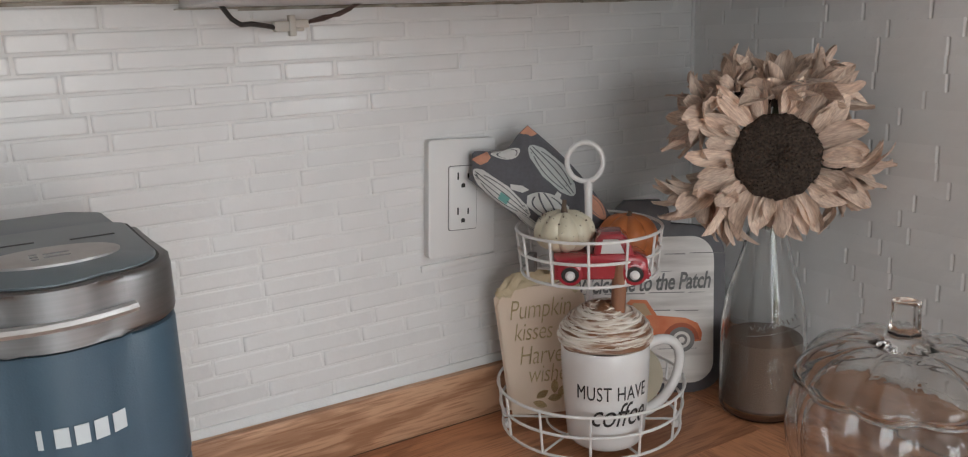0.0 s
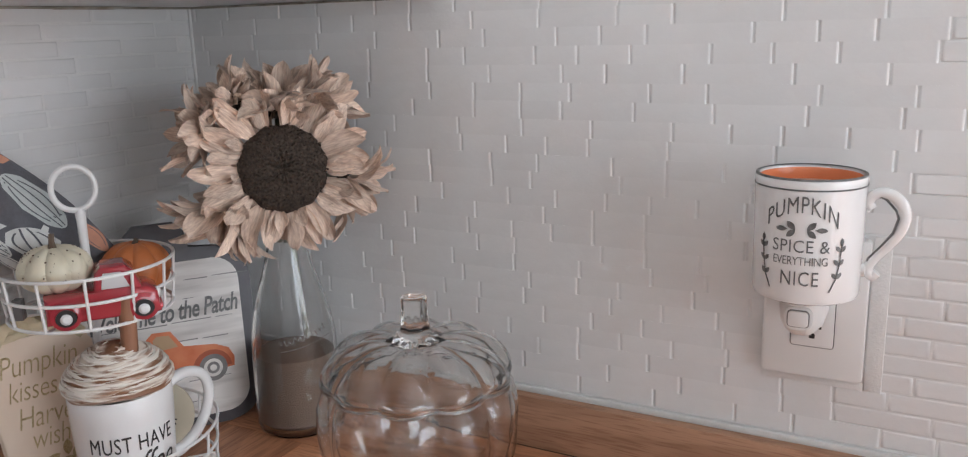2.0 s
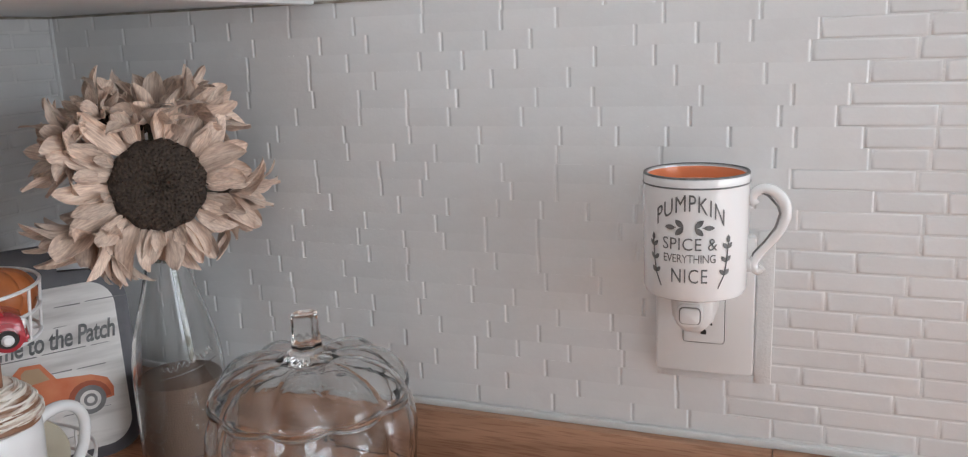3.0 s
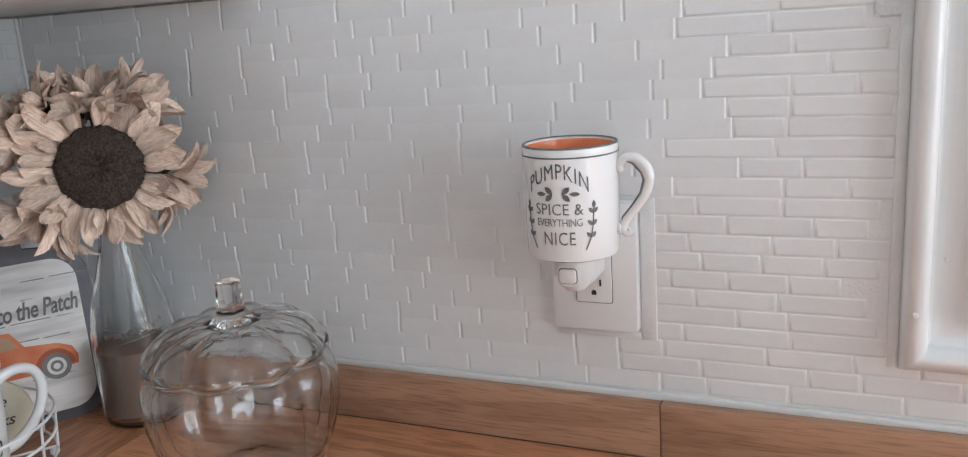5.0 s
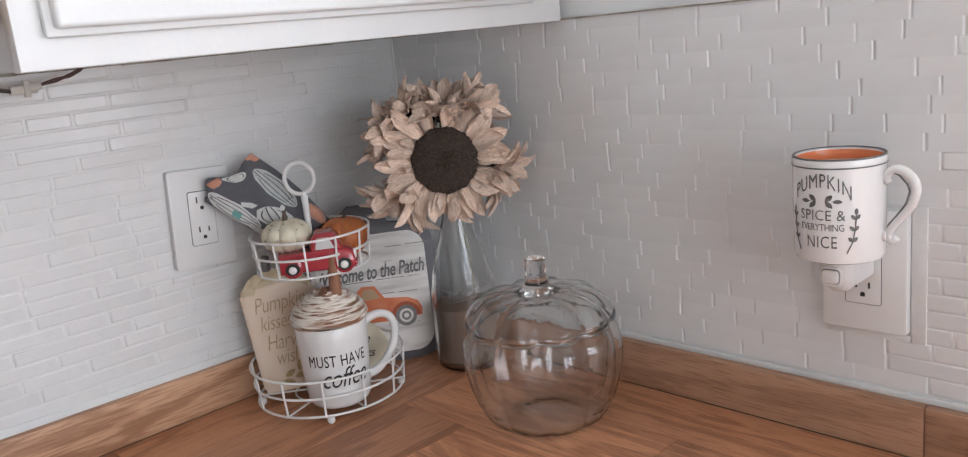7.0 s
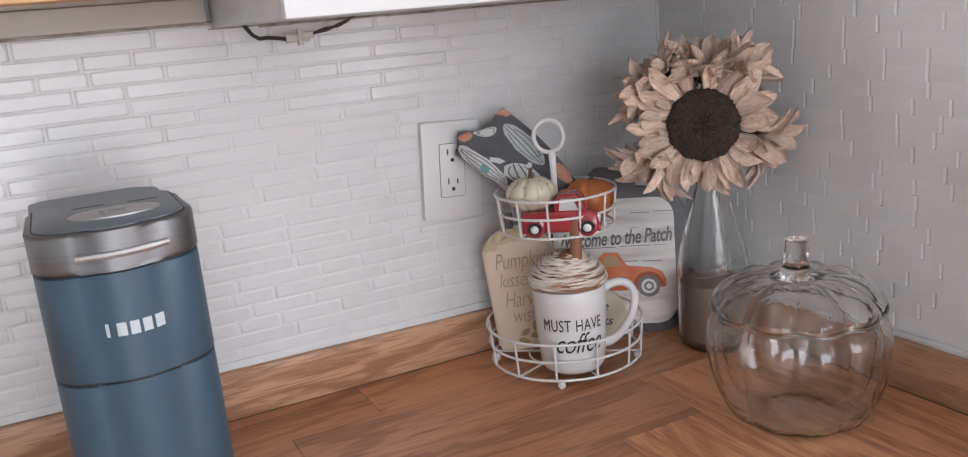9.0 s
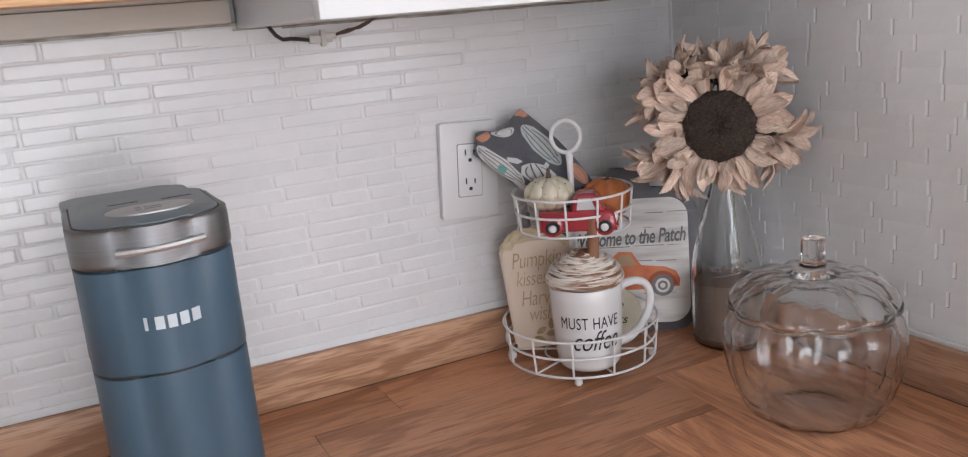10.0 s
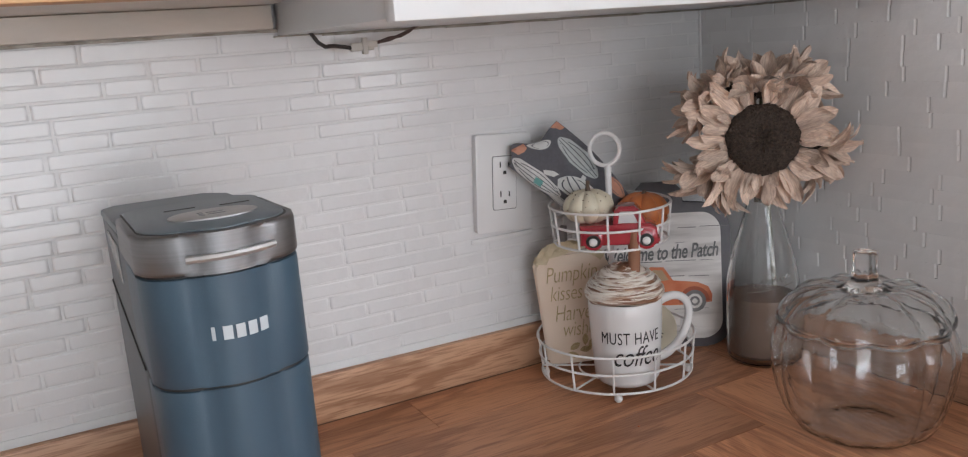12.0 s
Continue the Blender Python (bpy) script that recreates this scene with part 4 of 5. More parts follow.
print_pumpkin(0.80, 0.40, 0.13, 0.27, 0.1, 4, FABRIC_MINT)
print_pumpkin(0.43, 0.62, 0.21, 0.15, 0.5, 4, FABRIC_WHITE)
print_pumpkin(0.13, 0.31, 0.13, 0.30, -0.05, 4, FABRIC_WHITE)
print_pumpkin(0.57, 0.06, 0.14, 0.055, 0.2, 2, FABRIC_WHITE)
print_pumpkin(0.07, 0.66, 0.06, 0.16, 0.0, 2, FABRIC_WHITE)
print_pumpkin(0.90, 0.84, 0.09, 0.13, 0.1, 2, FABRIC_PEACH)
printed("stalk_print", [[(0.26, 0.33), (0.31, 0.30), (0.40, 0.36), (0.42, 0.42), (0.33, 0.41)]], FABRIC_WHITE, 0.0007, "white stalk")
printed("stalk_print", [[(0.58, 0.58), (0.66, 0.56), (0.67, 0.60), (0.60, 0.63)]], FABRIC_WHITE, 0.0007, "white stalk")
printed("check_print", [[(0.05, 0.31), (0.15, 0.29), (0.16, 0.38), (0.06, 0.40)]], FABRIC_TEAL, 0.0013, "teal checked patch")
printed("corner_print", [[(0.86, 0.004), (0.996, 0.004), (0.996, 0.10), (0.93, 0.09)]], FABRIC_PEACH, 0.0006, "peach leaf print")
printed("corner_print", [[(0.22, 0.004), (0.42, 0.004), (0.40, 0.06), (0.33, 0.09), (0.24, 0.07)]], FABRIC_PEACH, 0.0006, "peach leaf print")

# ---- printed board leaning in the corner ----
right = Vector((0.829, -0.559, 0))
outv = Vector((-0.559, -0.829, 0))
bmx = Matrix.Translation((-0.1445 + 0.004, -0.0700 + 0.003, 0.0)) @ Matrix((right, Vector((0, 0, 1)), outv)).transposed().to_4x4() @ pose(0, 0, 0.010, -4.0, 0, 0)
board = thing("printed_board", bmx, "whitewashed plank sign shaped like a cutting board with charcoal frame", "sign")


def board_outline(w, h, r, hw, hh):
    o = rounded(w, h, r, 8, 0, h / 2)
    top = [(hw, h), (hw, h + hh - 0.010), (hw - 0.010, h + hh), (-hw + 0.010, h + hh), (-hw, h + hh - 0.010), (-hw, h)]
    return o[:9] + top + o[9:]


part("backing", prism(board_outline(0.186, 0.196, 0.034, 0.030, 0.030), -0.012, 0, 0.0025), BOARD_FRAME, board, "charcoal painted backing and handle")
face = part("face", prism(rounded(0.160, 0.172, 0.026, 8, 0, 0.098), 0, 0.0012), BOARD_FACE, board, "whitewashed printed plank face")
random.seed(4)
for i in range(7):
    y = 0.030 + i * 0.0225
    x = -0.074
    while x < 0.06:
        w = random.uniform(0.012, 0.05)
        if random.random() < 0.75:
            yy = y + random.uniform(-0.0012, 0.0012)
            bm = flat_shape([(x, yy), (x + w, yy + random.uniform(-0.0008, 0.0008)), (min(x + w, 0.077), yy + 0.0007), (x + 0.002, yy + 0.0008)], 0.0003, None, 0.0012)
            part("plank_line", bm, GREY_PRINT, face)
        x += w + 0.004
bm = text_mesh("Welcome to the Patch", 0.0176, 0.25, 0.00015, 0.00035, 0.94)
for v in bm.verts:
    v.co = Vector((v.co.x, 0.1225 + v.co.y * 1.55 + v.co.x * 0.03, v.co.z + 0.0016))
part("lettering", bm, INK_SOFT, face, "charcoal brush lettering")
part("truck_print", flat_shape([(-0.070, 0.060), (-0.072, 0.086), (-0.024, 0.087), (-0.021, 0.106), (-0.014, 0.1125), (0.004, 0.1115), (0.016, 0.0930), (0.048, 0.0895), (0.062, 0.0830), (0.067, 0.0720), (0.066, 0.0620), (0.03, 0.0590)], 0.0004, z=0.0013), TRUCK_ORANGE, face, "orange watercolour pickup truck")
part("window_print", flat_shape([(-0.016, 0.0915), (-0.014, 0.105), (-0.010, 0.1085), (0.002, 0.1075), (0.010, 0.0940)], 0.0003, z=0.0018), TRUCK_GLASS, face)
part("fender_print", flat_shape([(0.024, 0.0615)] + [(0.043 + 0.0205 * math.cos(a), 0.0640 + 0.020 * math.sin(a)) for a in [math.pi - math.pi * i / 10 for i in range(11)]], 0.0003, z=0.0018), TRUCK_DARK, face)
for r, mt, z in ((0.0150, GREY_PRINT, 0.0022), (0.0100, BOARD_FACE, 0.0025), (0.0066, GREY_PRINT, 0.0028), (0.0036, BOARD_FACE, 0.0031)):
    part("wheel_print", flat_shape(circle(0.0435, 0.0640, r, 28), 0.0002, z=z), mt, face)
random.seed(9)
for i in range(16):
    part("leaf_print", flat_shape(leaf_outline(random.uniform(-0.065, -0.022), random.uniform(0.085, 0.104), 0.011, 0.0028, random.uniform(0, 6.28)), 0.0003, z=0.0018 + 0.0002 * (i % 4)), TRUCK_ORANGE if i % 3 else TRUCK_DARK, face)

# ---- glass bottle with coffee grounds and dried sunflowers ----
BX, BY = -0.0720, -0.1825
bottle = thing("glass_bottle", pose(BX, BY, 0), "clear glass bottle part-filled with ground coffee beside the board", "bottle")
out = [(0, 0.0), (0.036, 0.0), (0.0405, 0.003), (0.0425, 0.010), (0.0425, 0.080), (0.0418, 0.105), (0.038, 0.128), (0.031, 0.155), (0.024, 0.180), (0.0185, 0.205), (0.0165, 0.225), (0.0175, 0.229), (0.0175, 0.238), (0.0160, 0.240)]
out = [(r * 1.055, z) for r, z in out]
inn = [(r - 0.0028, z) for r, z in out[::-1] if z > 0.009]
inn = [(0.0150, 0.239)] + inn[1:] + [(0.037, 0.009), (0, 0.007)]
# the bottle glass casts no shadow, so daylight reaches the grounds inside
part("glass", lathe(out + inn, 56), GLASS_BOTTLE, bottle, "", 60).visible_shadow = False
part("coffee_grounds", lathe([(0, 0.0085), (0.0355, 0.0095), (0.0412, 0.014), (0.0412, 0.086), (0.030, 0.0895), (0.012, 0.087), (0, 0.089)], 48), COFFEE, bottle, "dark brown coffee grounds")
emboss = [(0.0442 - 0.10 * max(0.0, z - 0.112) ** 1.0, radians(200 + 70 * t), z) for t, z in [(k / 60, 0.107 + 0.012 * k / 60 + 0.0028 * math.sin(k * 1.05) + 0.0015 * math.sin(k * 0.37)) for k in range(61)]]
part("embossed_mark", tube([(r * math.cos(a), r * math.sin(a), z) for r, a, z in emboss], 0.0007, 5), GLASS_BOTTLE, bottle, "illegible embossing")
under = [(0.0446, radians(198 + 76 * k / 20), 0.0985 + 0.011 * k / 20) for k in range(21)]
part("embossed_mark", tube([(r * math.cos(a), r * math.sin(a), z) for r, a, z in under], 0.0006, 5), GLASS_BOTTLE, bottle)

# petals
random.seed(21)


def petal_mesh(seed, width, curl, twist, cup):
    """A dried ray petal along x: broad oval with a drawn-out tip, pleated along its length, wavy at the margin."""
    rnd = random.Random(seed)
    bm = bmesh.new()
    nu, nv = 14, 8
    ph = rnd.uniform(0, 6.28)
    g = []
    for i in range(nu + 1):
        t = i / nu
        w = width * (0.32 + 0.68 * math.sin(math.pi * t) if t < 0.5 else (1 - ((t - 0.5) / 0.5) ** 2) ** 0.75) + 0.005
        row = []
        for j in range(nv + 1):
            s = -1 + 2 * j / nv
            y = s * w * (1 + 0.07 * math.sin(9 * t + ph + s)) + 0.05 * t * math.sin(2.6 * t + ph)
            z = curl * t * t + cup * s * s * w * 0.6 + 0.035 * math.sin(5 * t + 2.2 * s + ph) * t + 0.016 * math.cos(3 * math.pi * s) * math.sin(math.pi * t) + 0.04 * math.sin(10 * t + ph * 2 + 2 * s) * abs(s) ** 3 * math.sin(math.pi * t)
            tw = 0.6 * twist * t * t
            row.append(bm.verts.new((t - 0.12 * abs(curl) * t ** 3, y * math.cos(tw) - z * math.sin(tw), y * math.sin(tw) + z * math.cos(tw))))
        g.append(row)
    for i in range(nu):
        for j in range(nv):
            bm.faces.new((g[i][j], g[i + 1][j], g[i + 1][j + 1], g[i][j + 1]))
    bmesh.ops.recalc_face_normals(bm, faces=bm.faces)
    for f in bm.faces:
        f.smooth = True
    me = bpy.data.meshes.new("petal")
    bm.to_mesh(me)
    bm.free()
    me.materials.append(PETAL)
    return me


PETALS = [petal_mesh(i, *v) for i, v in enumerate(((0.22, 0.10, 0.3, 0.9), (0.25, -0.34, -0.35, 0.7), (0.20, 0.25, 0.6, 1.2), (0.25, -0.45, 0.2, 0.9), (0.23, -0.10, -0.7, 1.1), (0.21, -0.60, 0.4, 1.0), (0.25, -0.22, -0.2, -0.7), (0.23, -0.40, 0.9, 1.2), (0.20, 0.35, -0.5, -0.8)))]


def sunflower(m, disc_r, layers, label, stem_points, arc_from=0.0, arc_to=360.0, seed=0):
    rnd = random.Random(seed)
    t = thing("sunflower", m, label, "flower", "dried sunflowers in the bottle")
    pr = [(0, -0.010), (disc_r * 0.8, -0.010), (disc_r, -0.002)] + [(disc_r * math.cos(a), disc_r * 0.22 * math.sin(a)) for a in [0.3, 0.6, 0.9, 1.15]] + [(disc_r * 0.25, disc_r * 0.19), (0, disc_r * 0.13)]
    part("seed_head", lathe(pr, 40, lambda a, r, z: (r * (1 + 0.03 * math.sin(11 * a + 300 * r)), z + 0.0012 * math.sin(23 * a + 900 * r) * (r > 0.001))), SEED, t, "dark brown seed head", 60)
    if disc_r > 0.03:
        bm = bmesh.new()
        for i in range(420):
            rr = disc_r * math.sqrt((i + 0.5) / 420) * 0.99
            a = i * 2.39996
            e = math.sqrt(max(0, 1 - (rr / disc_r) ** 2))
            c = Vector((rr * math.cos(a), rr * math.sin(a), disc_r * (0.215 * e + 0.015 - 0.10 * max(0, 0.4 - rr / disc_r))))
            bmesh.ops.create_cone(bm, segments=5, radius1=0.0011, radius2=0.0003, depth=0.0036, matrix=Matrix.Translation(c) @ Euler((rnd.uniform(-0.5, 0.5), rnd.uniform(-0.5, 0.5), 0)).to_matrix().to_4x4())
        tagged(part("seed_texture", bm, SEED, t, "", 0), kind="stuff")
    for n, length, tilt, rad in layers:
        for i in range(n):
            a = arc_from + (arc_to - arc_from) * (i + rnd.uniform(-0.3, 0.3)) / n
            ob = new("petal", rnd.choice(PETALS))
            ob.parent = t
            s = length * rnd.uniform(0.8, 1.15)
            ob.matrix_basis = pose(0, 0, 0, 0, 0, a) @ pose(disc_r * rad, 0, -0.003 - 0.004 * (0.97 - rad), rnd.uniform(-24, 24), -(tilt + rnd.uniform(-13, 13)), rnd.uniform(-13, 13)) @ Matrix.Diagonal((s, s * rnd.uniform(0.85, 1.15), s, 1))
    for i in range(4 if disc_r > 0.03 else 2):
        a = rnd.uniform(0, 360)
        ob = part("sepal", prism(leaf_outline(0, 0, 0.042 if disc_r > 0.03 else 0.022, 0.009 if disc_r > 0.03 else 0.005, 0), 0, 0.0008), LEAF, t, "dull green sepal", 35, pose(0, 0, -0.008, 0, 0, a) @ pose(disc_r * 0.6, 0, -0.004, 0, 14, 0))
    inv = m.inverted()
    part("stem", tube(flow([inv @ Vector(p) for p in stem_points]), 0.0030, 8), GREENSTEM, t, "dull green stem")
    return t


FC = Vector((-0.130, -0.239, 0.293))
FN = Vector((-0.70, -0.70, 0.14)).normalized()
RIGHT = Vector((0.74, -0.67, 0)).normalized()
UPV = Vector((0, 0, 1))


def facing_flower(c, n, spin=0.0):
    q = Vector(n).normalized().to_track_quat("Z", "Y").to_matrix().to_4x4()
    return Matrix.Translation(c) @ q @ pose(0, 0, 0, 0, 0, spin)


def stem_to(c, n, k):
    c, n = Vector(c), Vector(n).normalized()
    off = Vector((0.006 * math.cos(k * 1.3), 0.006 * math.sin(k * 1.3), 0))
    base = Vector((BX, BY, 0.092 if k == 0 else 0.205)) + off * (3.5 if k == 0 else 1.2)
    neck = Vector((BX, BY, 0.235)) + off
    end = c - n * 0.010
    return [base, base.lerp(neck, 0.5), neck, neck.lerp(end, 0.55) + Vector((0, 0, 0.006)) - n * 0.012, end]


sunflower(facing_flower(FC, FN), 0.0408, [(10, 0.027, 44, 0.99), (17, 0.041, 24, 0.96), (16, 0.048, 4, 0.92), (14, 0.049, -22, 0.86)],
          "large dried sunflower with dusty tan petals and dark centre", stem_to(FC, FN, 0), seed=1)
for k, (du, dv, ou, ov, ln) in enumerate(((-0.046, 0.066, -0.55, 0.55, 0.034), (0.038, 0.062, 0.75, 0.50, 0.042), (-0.066, 0.034, -0.95, 0.15, 0.047), (-0.058, -0.036, -0.5, -0.85, 0.054), (0.060, -0.020, 0.6, -0.75, 0.048), (0.0, 0.060, 0.0, 1.0, 0.052))):
    c = FC - FN * 0.026 + RIGHT * du + UPV * dv
    n = (RIGHT * ou + UPV * ov + FN * 0.28).normalized()
    sunflower(facing_flower(c, n, k * 40), 0.012, [(7, ln * 0.80, 74, 0.7), (9, ln * 0.98, 56, 0.9), (9, ln * 0.90, 34, 0.8)], "small drooping dried sunflower with dusty pink-tan petals", stem_to(c, n, k + 1), seed=20 + k)

# ---- pumpkin jar ----
JX, JY = -0.1385, -0.3823
jar = thing("pumpkin_jar", pose(JX, JY, 0, 0, 0, 6.7), "clear glass pumpkin-shaped jar with lid, empty, on the counter", "jar")
NL = 10


def lobe(a):
    """0 in a groove, 1 on the crest of a lobe; the groove is a narrow rounded valley."""
    return min(1.0, max(0.0, (math.sqrt(math.sin(NL * a / 2) ** 2 + 0.012) - 0.1095) / 0.896))


def ribs(depth):
    def f(a, r, z):
        k = min(1.0, r / 0.05) * min(1.0, 0.35 + z / 0.06)
        return r * (1 - depth * k * (1 - lobe(a) ** 0.8)), z
    return f


bo = [(0, 0.0045), (0.020, 0.0040), (0.038, 0.0012), (0.050, 0.0), (0.061, 0.0018), (0.0705, 0.0085), (0.0790, 0.021), (0.0860, 0.040), (0.0902, 0.060), (0.0915, 0.080), (0.0898, 0.096), (0.0862, 0.107), (0.0815, 0.1125), (0.0785, 0.1150)]
bi = [(0.0773, 0.1150), (0.0803, 0.1120), (0.0850, 0.1064), (0.0886, 0.0955), (0.0903, 0.080), (0.0890, 0.0602), (0.0848, 0.0404), (0.0778, 0.0216), (0.0693, 0.0095), (0.0600, 0.0036), (0.040, 0.0036), (0.020, 0.0062), (0, 0.0068)]
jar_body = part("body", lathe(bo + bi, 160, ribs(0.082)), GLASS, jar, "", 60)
lo = [(0.0750, 0.1158), (0.0800, 0.1142), (0.0838, 0.1138), (0.0858, 0.1158), (0.0862, 0.1205), (0.0848, 0.1262), (0.0812, 0.1335), (0.0752, 0.1408), (0.0670, 0.1468), (0.0570, 0.1510), (0.0460, 0.1532), (0.0360, 0.1532), (0.0285, 0.1520), (0.0240, 0.1522), (0.0205, 0.1545), (0.0165, 0.1572), (0.0138, 0.1600), (0.0126, 0.1650), (0.0119, 0.1740), (0.0113, 0.1840), (0.0118, 0.1872), (0.0110, 0.1896), (0.0070, 0.1905), (0, 0.1902)]
li = [(0, 0.1512), (0.0130, 0.1508), (0.0285, 0.1500), (0.0360, 0.1511), (0.0455, 0.1511), (0.0563, 0.1490), (0.0660, 0.1450), (0.0739, 0.1393), (0.0798, 0.1323), (0.0833, 0.1256), (0.0845, 0.1205), (0.0815, 0.1172)]


def lid_ribs(a, r, z):
    s = 1 - lobe(a)
    k = min(1.0, max(0.0, r - 0.022) / 0.035)
    facet = 1 + 0.035 * math.cos(8 * a) * (1 if r < 0.016 and z > 0.160 else 0)
    return r * facet * (1 - 0.070 * k * s), z - 0.0062 * k * s * min(1.0, max(0.0, (z - 0.118) / 0.014)) - 0.0014 * k * (1 - s) * (z < 0.118)


bm = lathe(lo + li + [lo[0]], 160, lid_ribs)
bmesh.ops.remove_doubles(bm, verts=bm.verts, dist=1e-6)
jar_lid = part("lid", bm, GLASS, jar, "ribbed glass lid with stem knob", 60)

# shadow casting off for jar body and lid, so daylight passes the clear glass
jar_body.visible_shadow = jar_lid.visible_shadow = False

# ---- plug-in wax warmer ----
WX, WY, WZ = -0.0565, -0.6905, 0.2085
warm = thing("wax_warmer", pose(WX, WY, WZ), "white mug-shaped wax warmer plugged into the outlet", "warmer")
wr = lambda z: 0.0392 + 0.0008 * z / 0.09
prof = [(0, 0), (0.0340, 0), (0.0380, 0.002), (0.0393, 0.006), (0.0396, 0.045), (0.0400, 0.0895)]
cup = part("cup", lathe(prof + [(0.0402, 0.0925), (0.0392, 0.0945), (0.0375, 0.0937), (0.0366, 0.0900), (0.0362, 0.078), (0, 0.078)], 56), CERAMIC, warm, "white glazed cup")
part("glaze_lining", lathe([(0.03655, 0.0925), (0.0359, 0.0900), (0.0356, 0.0790), (0.034, 0.0785)], 56), ORANGE_GLAZE, cup, "orange glazed inside")
part("wax", lathe([(0, 0.0835), (0.0357, 0.0835), (0.0357, 0.0805), (0, 0.0805)], 48), WAX, warm, "peach wax melt")
part("rim_line", lathe([(0.0400, 0.0938), (0.0396, 0.0949), (0.0383, 0.0952), (0.0372, 0.0946)], 56), INK_SOFT, cup, "dark rim line")
part("rim_line", lathe([(0.0403, 0.0866), (0.0405, 0.0872), (0.0403, 0.0879)], 56), INK_SOFT, cup, "dark rim line")
FA = radians(181)
part("lettering", onto_cylinder(tall(text_mesh("PUMPKIN", 0.0118, 0, 0.0001, 0.0, 1.10), 1.5), wr, FA, 0.0650, rise=lambda x: 0.006 - 18.0 * x * x), INK_SOFT, cup, "charcoal hand lettering")
part("lettering", onto_cylinder(tall(text_mesh("SPICE &", 0.0120, 0, 0.0001, -0.00005, 1.04), 1.12), wr, FA, 0.0415), INK_SOFT, cup, "charcoal hand lettering")
part("lettering", onto_cylinder(tall(text_mesh("EVERYTHING", 0.0070, 0, 0.0001, -0.00005, 0.95), 1.3), wr, FA, 0.0320), INK_SOFT, cup, "charcoal hand lettering")
part("lettering", onto_cylinder(tall(text_mesh("NICE", 0.0116, 0, 0.0001, -0.00005, 1.1), 1.35), wr, FA, 0.0165), INK_SOFT, cup, "charcoal hand lettering")


def sprig(points, leaves):
    bm = tube([(x, y, 0.0002) for x, y in points], 0.00045, 5)
    for x, y, ln, w, tn in leaves:
        flat_shape(leaf_outline(x, y, ln, w, tn), 0.0002, bm)
    return bm


part("sprig", onto_cylinder(sprig([(-0.0130, 0), (0.0130, 0)], [(-0.0185, 0, 0.0085, 0.0019, 0), (0.0100, 0, 0.0085, 0.0019, 0), (-0.004, 0, 0.0085, 0.0022, 2.4), (0.004, 0, 0.0085, 0.0022, 0.75), (-0.004, 0, 0.0085, 0.0022, -2.4), (0.004, 0, 0.0085, 0.0022, -0.75)]), wr, FA, 0.0585), INK_SOFT, cup, "charcoal leaf sprig")
for s in (-1, 1):
    ls = [(s * 0.0295, 0.046, 0.0065, 0.0016, math.pi / 2)]
    for i in range(3):
        y = 0.022 + i * 0.010
        x = s * (0.0265 + 0.0012 * i)
        ls += [(x, y, 0.006, 0.0016, math.pi / 2 + 0.7), (x, y, 0.006, 0.0016, math.pi / 2 - 0.7)]
    part("sprig", onto_cylinder(sprig([(s * 0.0215, 0.012), (s * 0.0262, 0.022), (s * 0.0285, 0.034), (s * 0.0295, 0.048)], ls), wr, FA, 0.0), INK_SOFT, cup, "charcoal leaf sprig")
hs = [(0.0035, 0.0700), (0.0010, 0.0740), (0.0030, 0.0790), (0.0090, 0.0820), (0.0170, 0.0800), (0.0235, 0.0730), (0.0255, 0.0640), (0.0225, 0.0530), (0.0150, 0.0420), (0.0070, 0.0320), (0.0030, 0.0240), (0.0060, 0.0185), (0.0095, 0.0215)]
part("handle", tube(flow(handle_points(hs, radians(270), 0.0405)), spread([0.0034, 0.0036, 0.0040, 0.0043, 0.0045, 0.0045, 0.0043, 0.0041, 0.0040, 0.0038, 0.0038, 0.0038, 0.0034]), 12), CERAMIC, warm, "scrolled white handle")
part("handle_line", tube(handle_points([(o - 0.0042 if 2 < i < 9 else o, z - (0.003 if 1 < i < 5 else 0.0)) for i, (o, z) in enumerate(hs[1:-2])], radians(267.5), 0.0405), 0.0009, 6), INK_SOFT, warm, "dark painted handle line")
part("boss", lathe([(0, 0), (0.005, 0), (0.0052, 0.0045), (0, 0.006)], 16), CERAMIC, warm, m=pose(0, -0.0375, 0.0225, 90, 0, 0))
# plug body: a tapered neck that turns back into the outlet
bm = bmesh.new()
secs = [(0.0, 0.016, 0.017, 0.0), (-0.010, 0.0155, 0.0165, 0.001), (-0.020, 0.0150, 0.0160, 0.006), (-0.029, 0.0135, 0.0125, 0.011), (-0.034, 0.0095, 0.0080, 0.015), (-0.0360, 0.004, 0.003, 0.017)]
rings = []
for z, hx, hy, dx in secs:
    rings.append([bm.verts.new((dx * 0.3 + x + 0.0, y, z)) for x, y in rounded(2 * hx, 2 * hy, min(hx, hy) * 0.8, 5)])
for a, b in zip(rings, rings[1:]):
    for i in range(len(a)):
        bm.faces.new((a[i], a[(i + 1) % len(a)], b[(i + 1) % len(a)], b[i]))
bm.faces.new(rings[0]), bm.faces.new(rings[-1][::-1])
plug = part("plug_body", bm, PLATE, warm, "white plastic plug body", m=pose(0.0, 0.001, 0.0003))
part("plug_arm", box((0.0, -0.0145, -0.030), (0.0455, 0.0155, -0.0005), 0.005, 3), PLATE, warm)
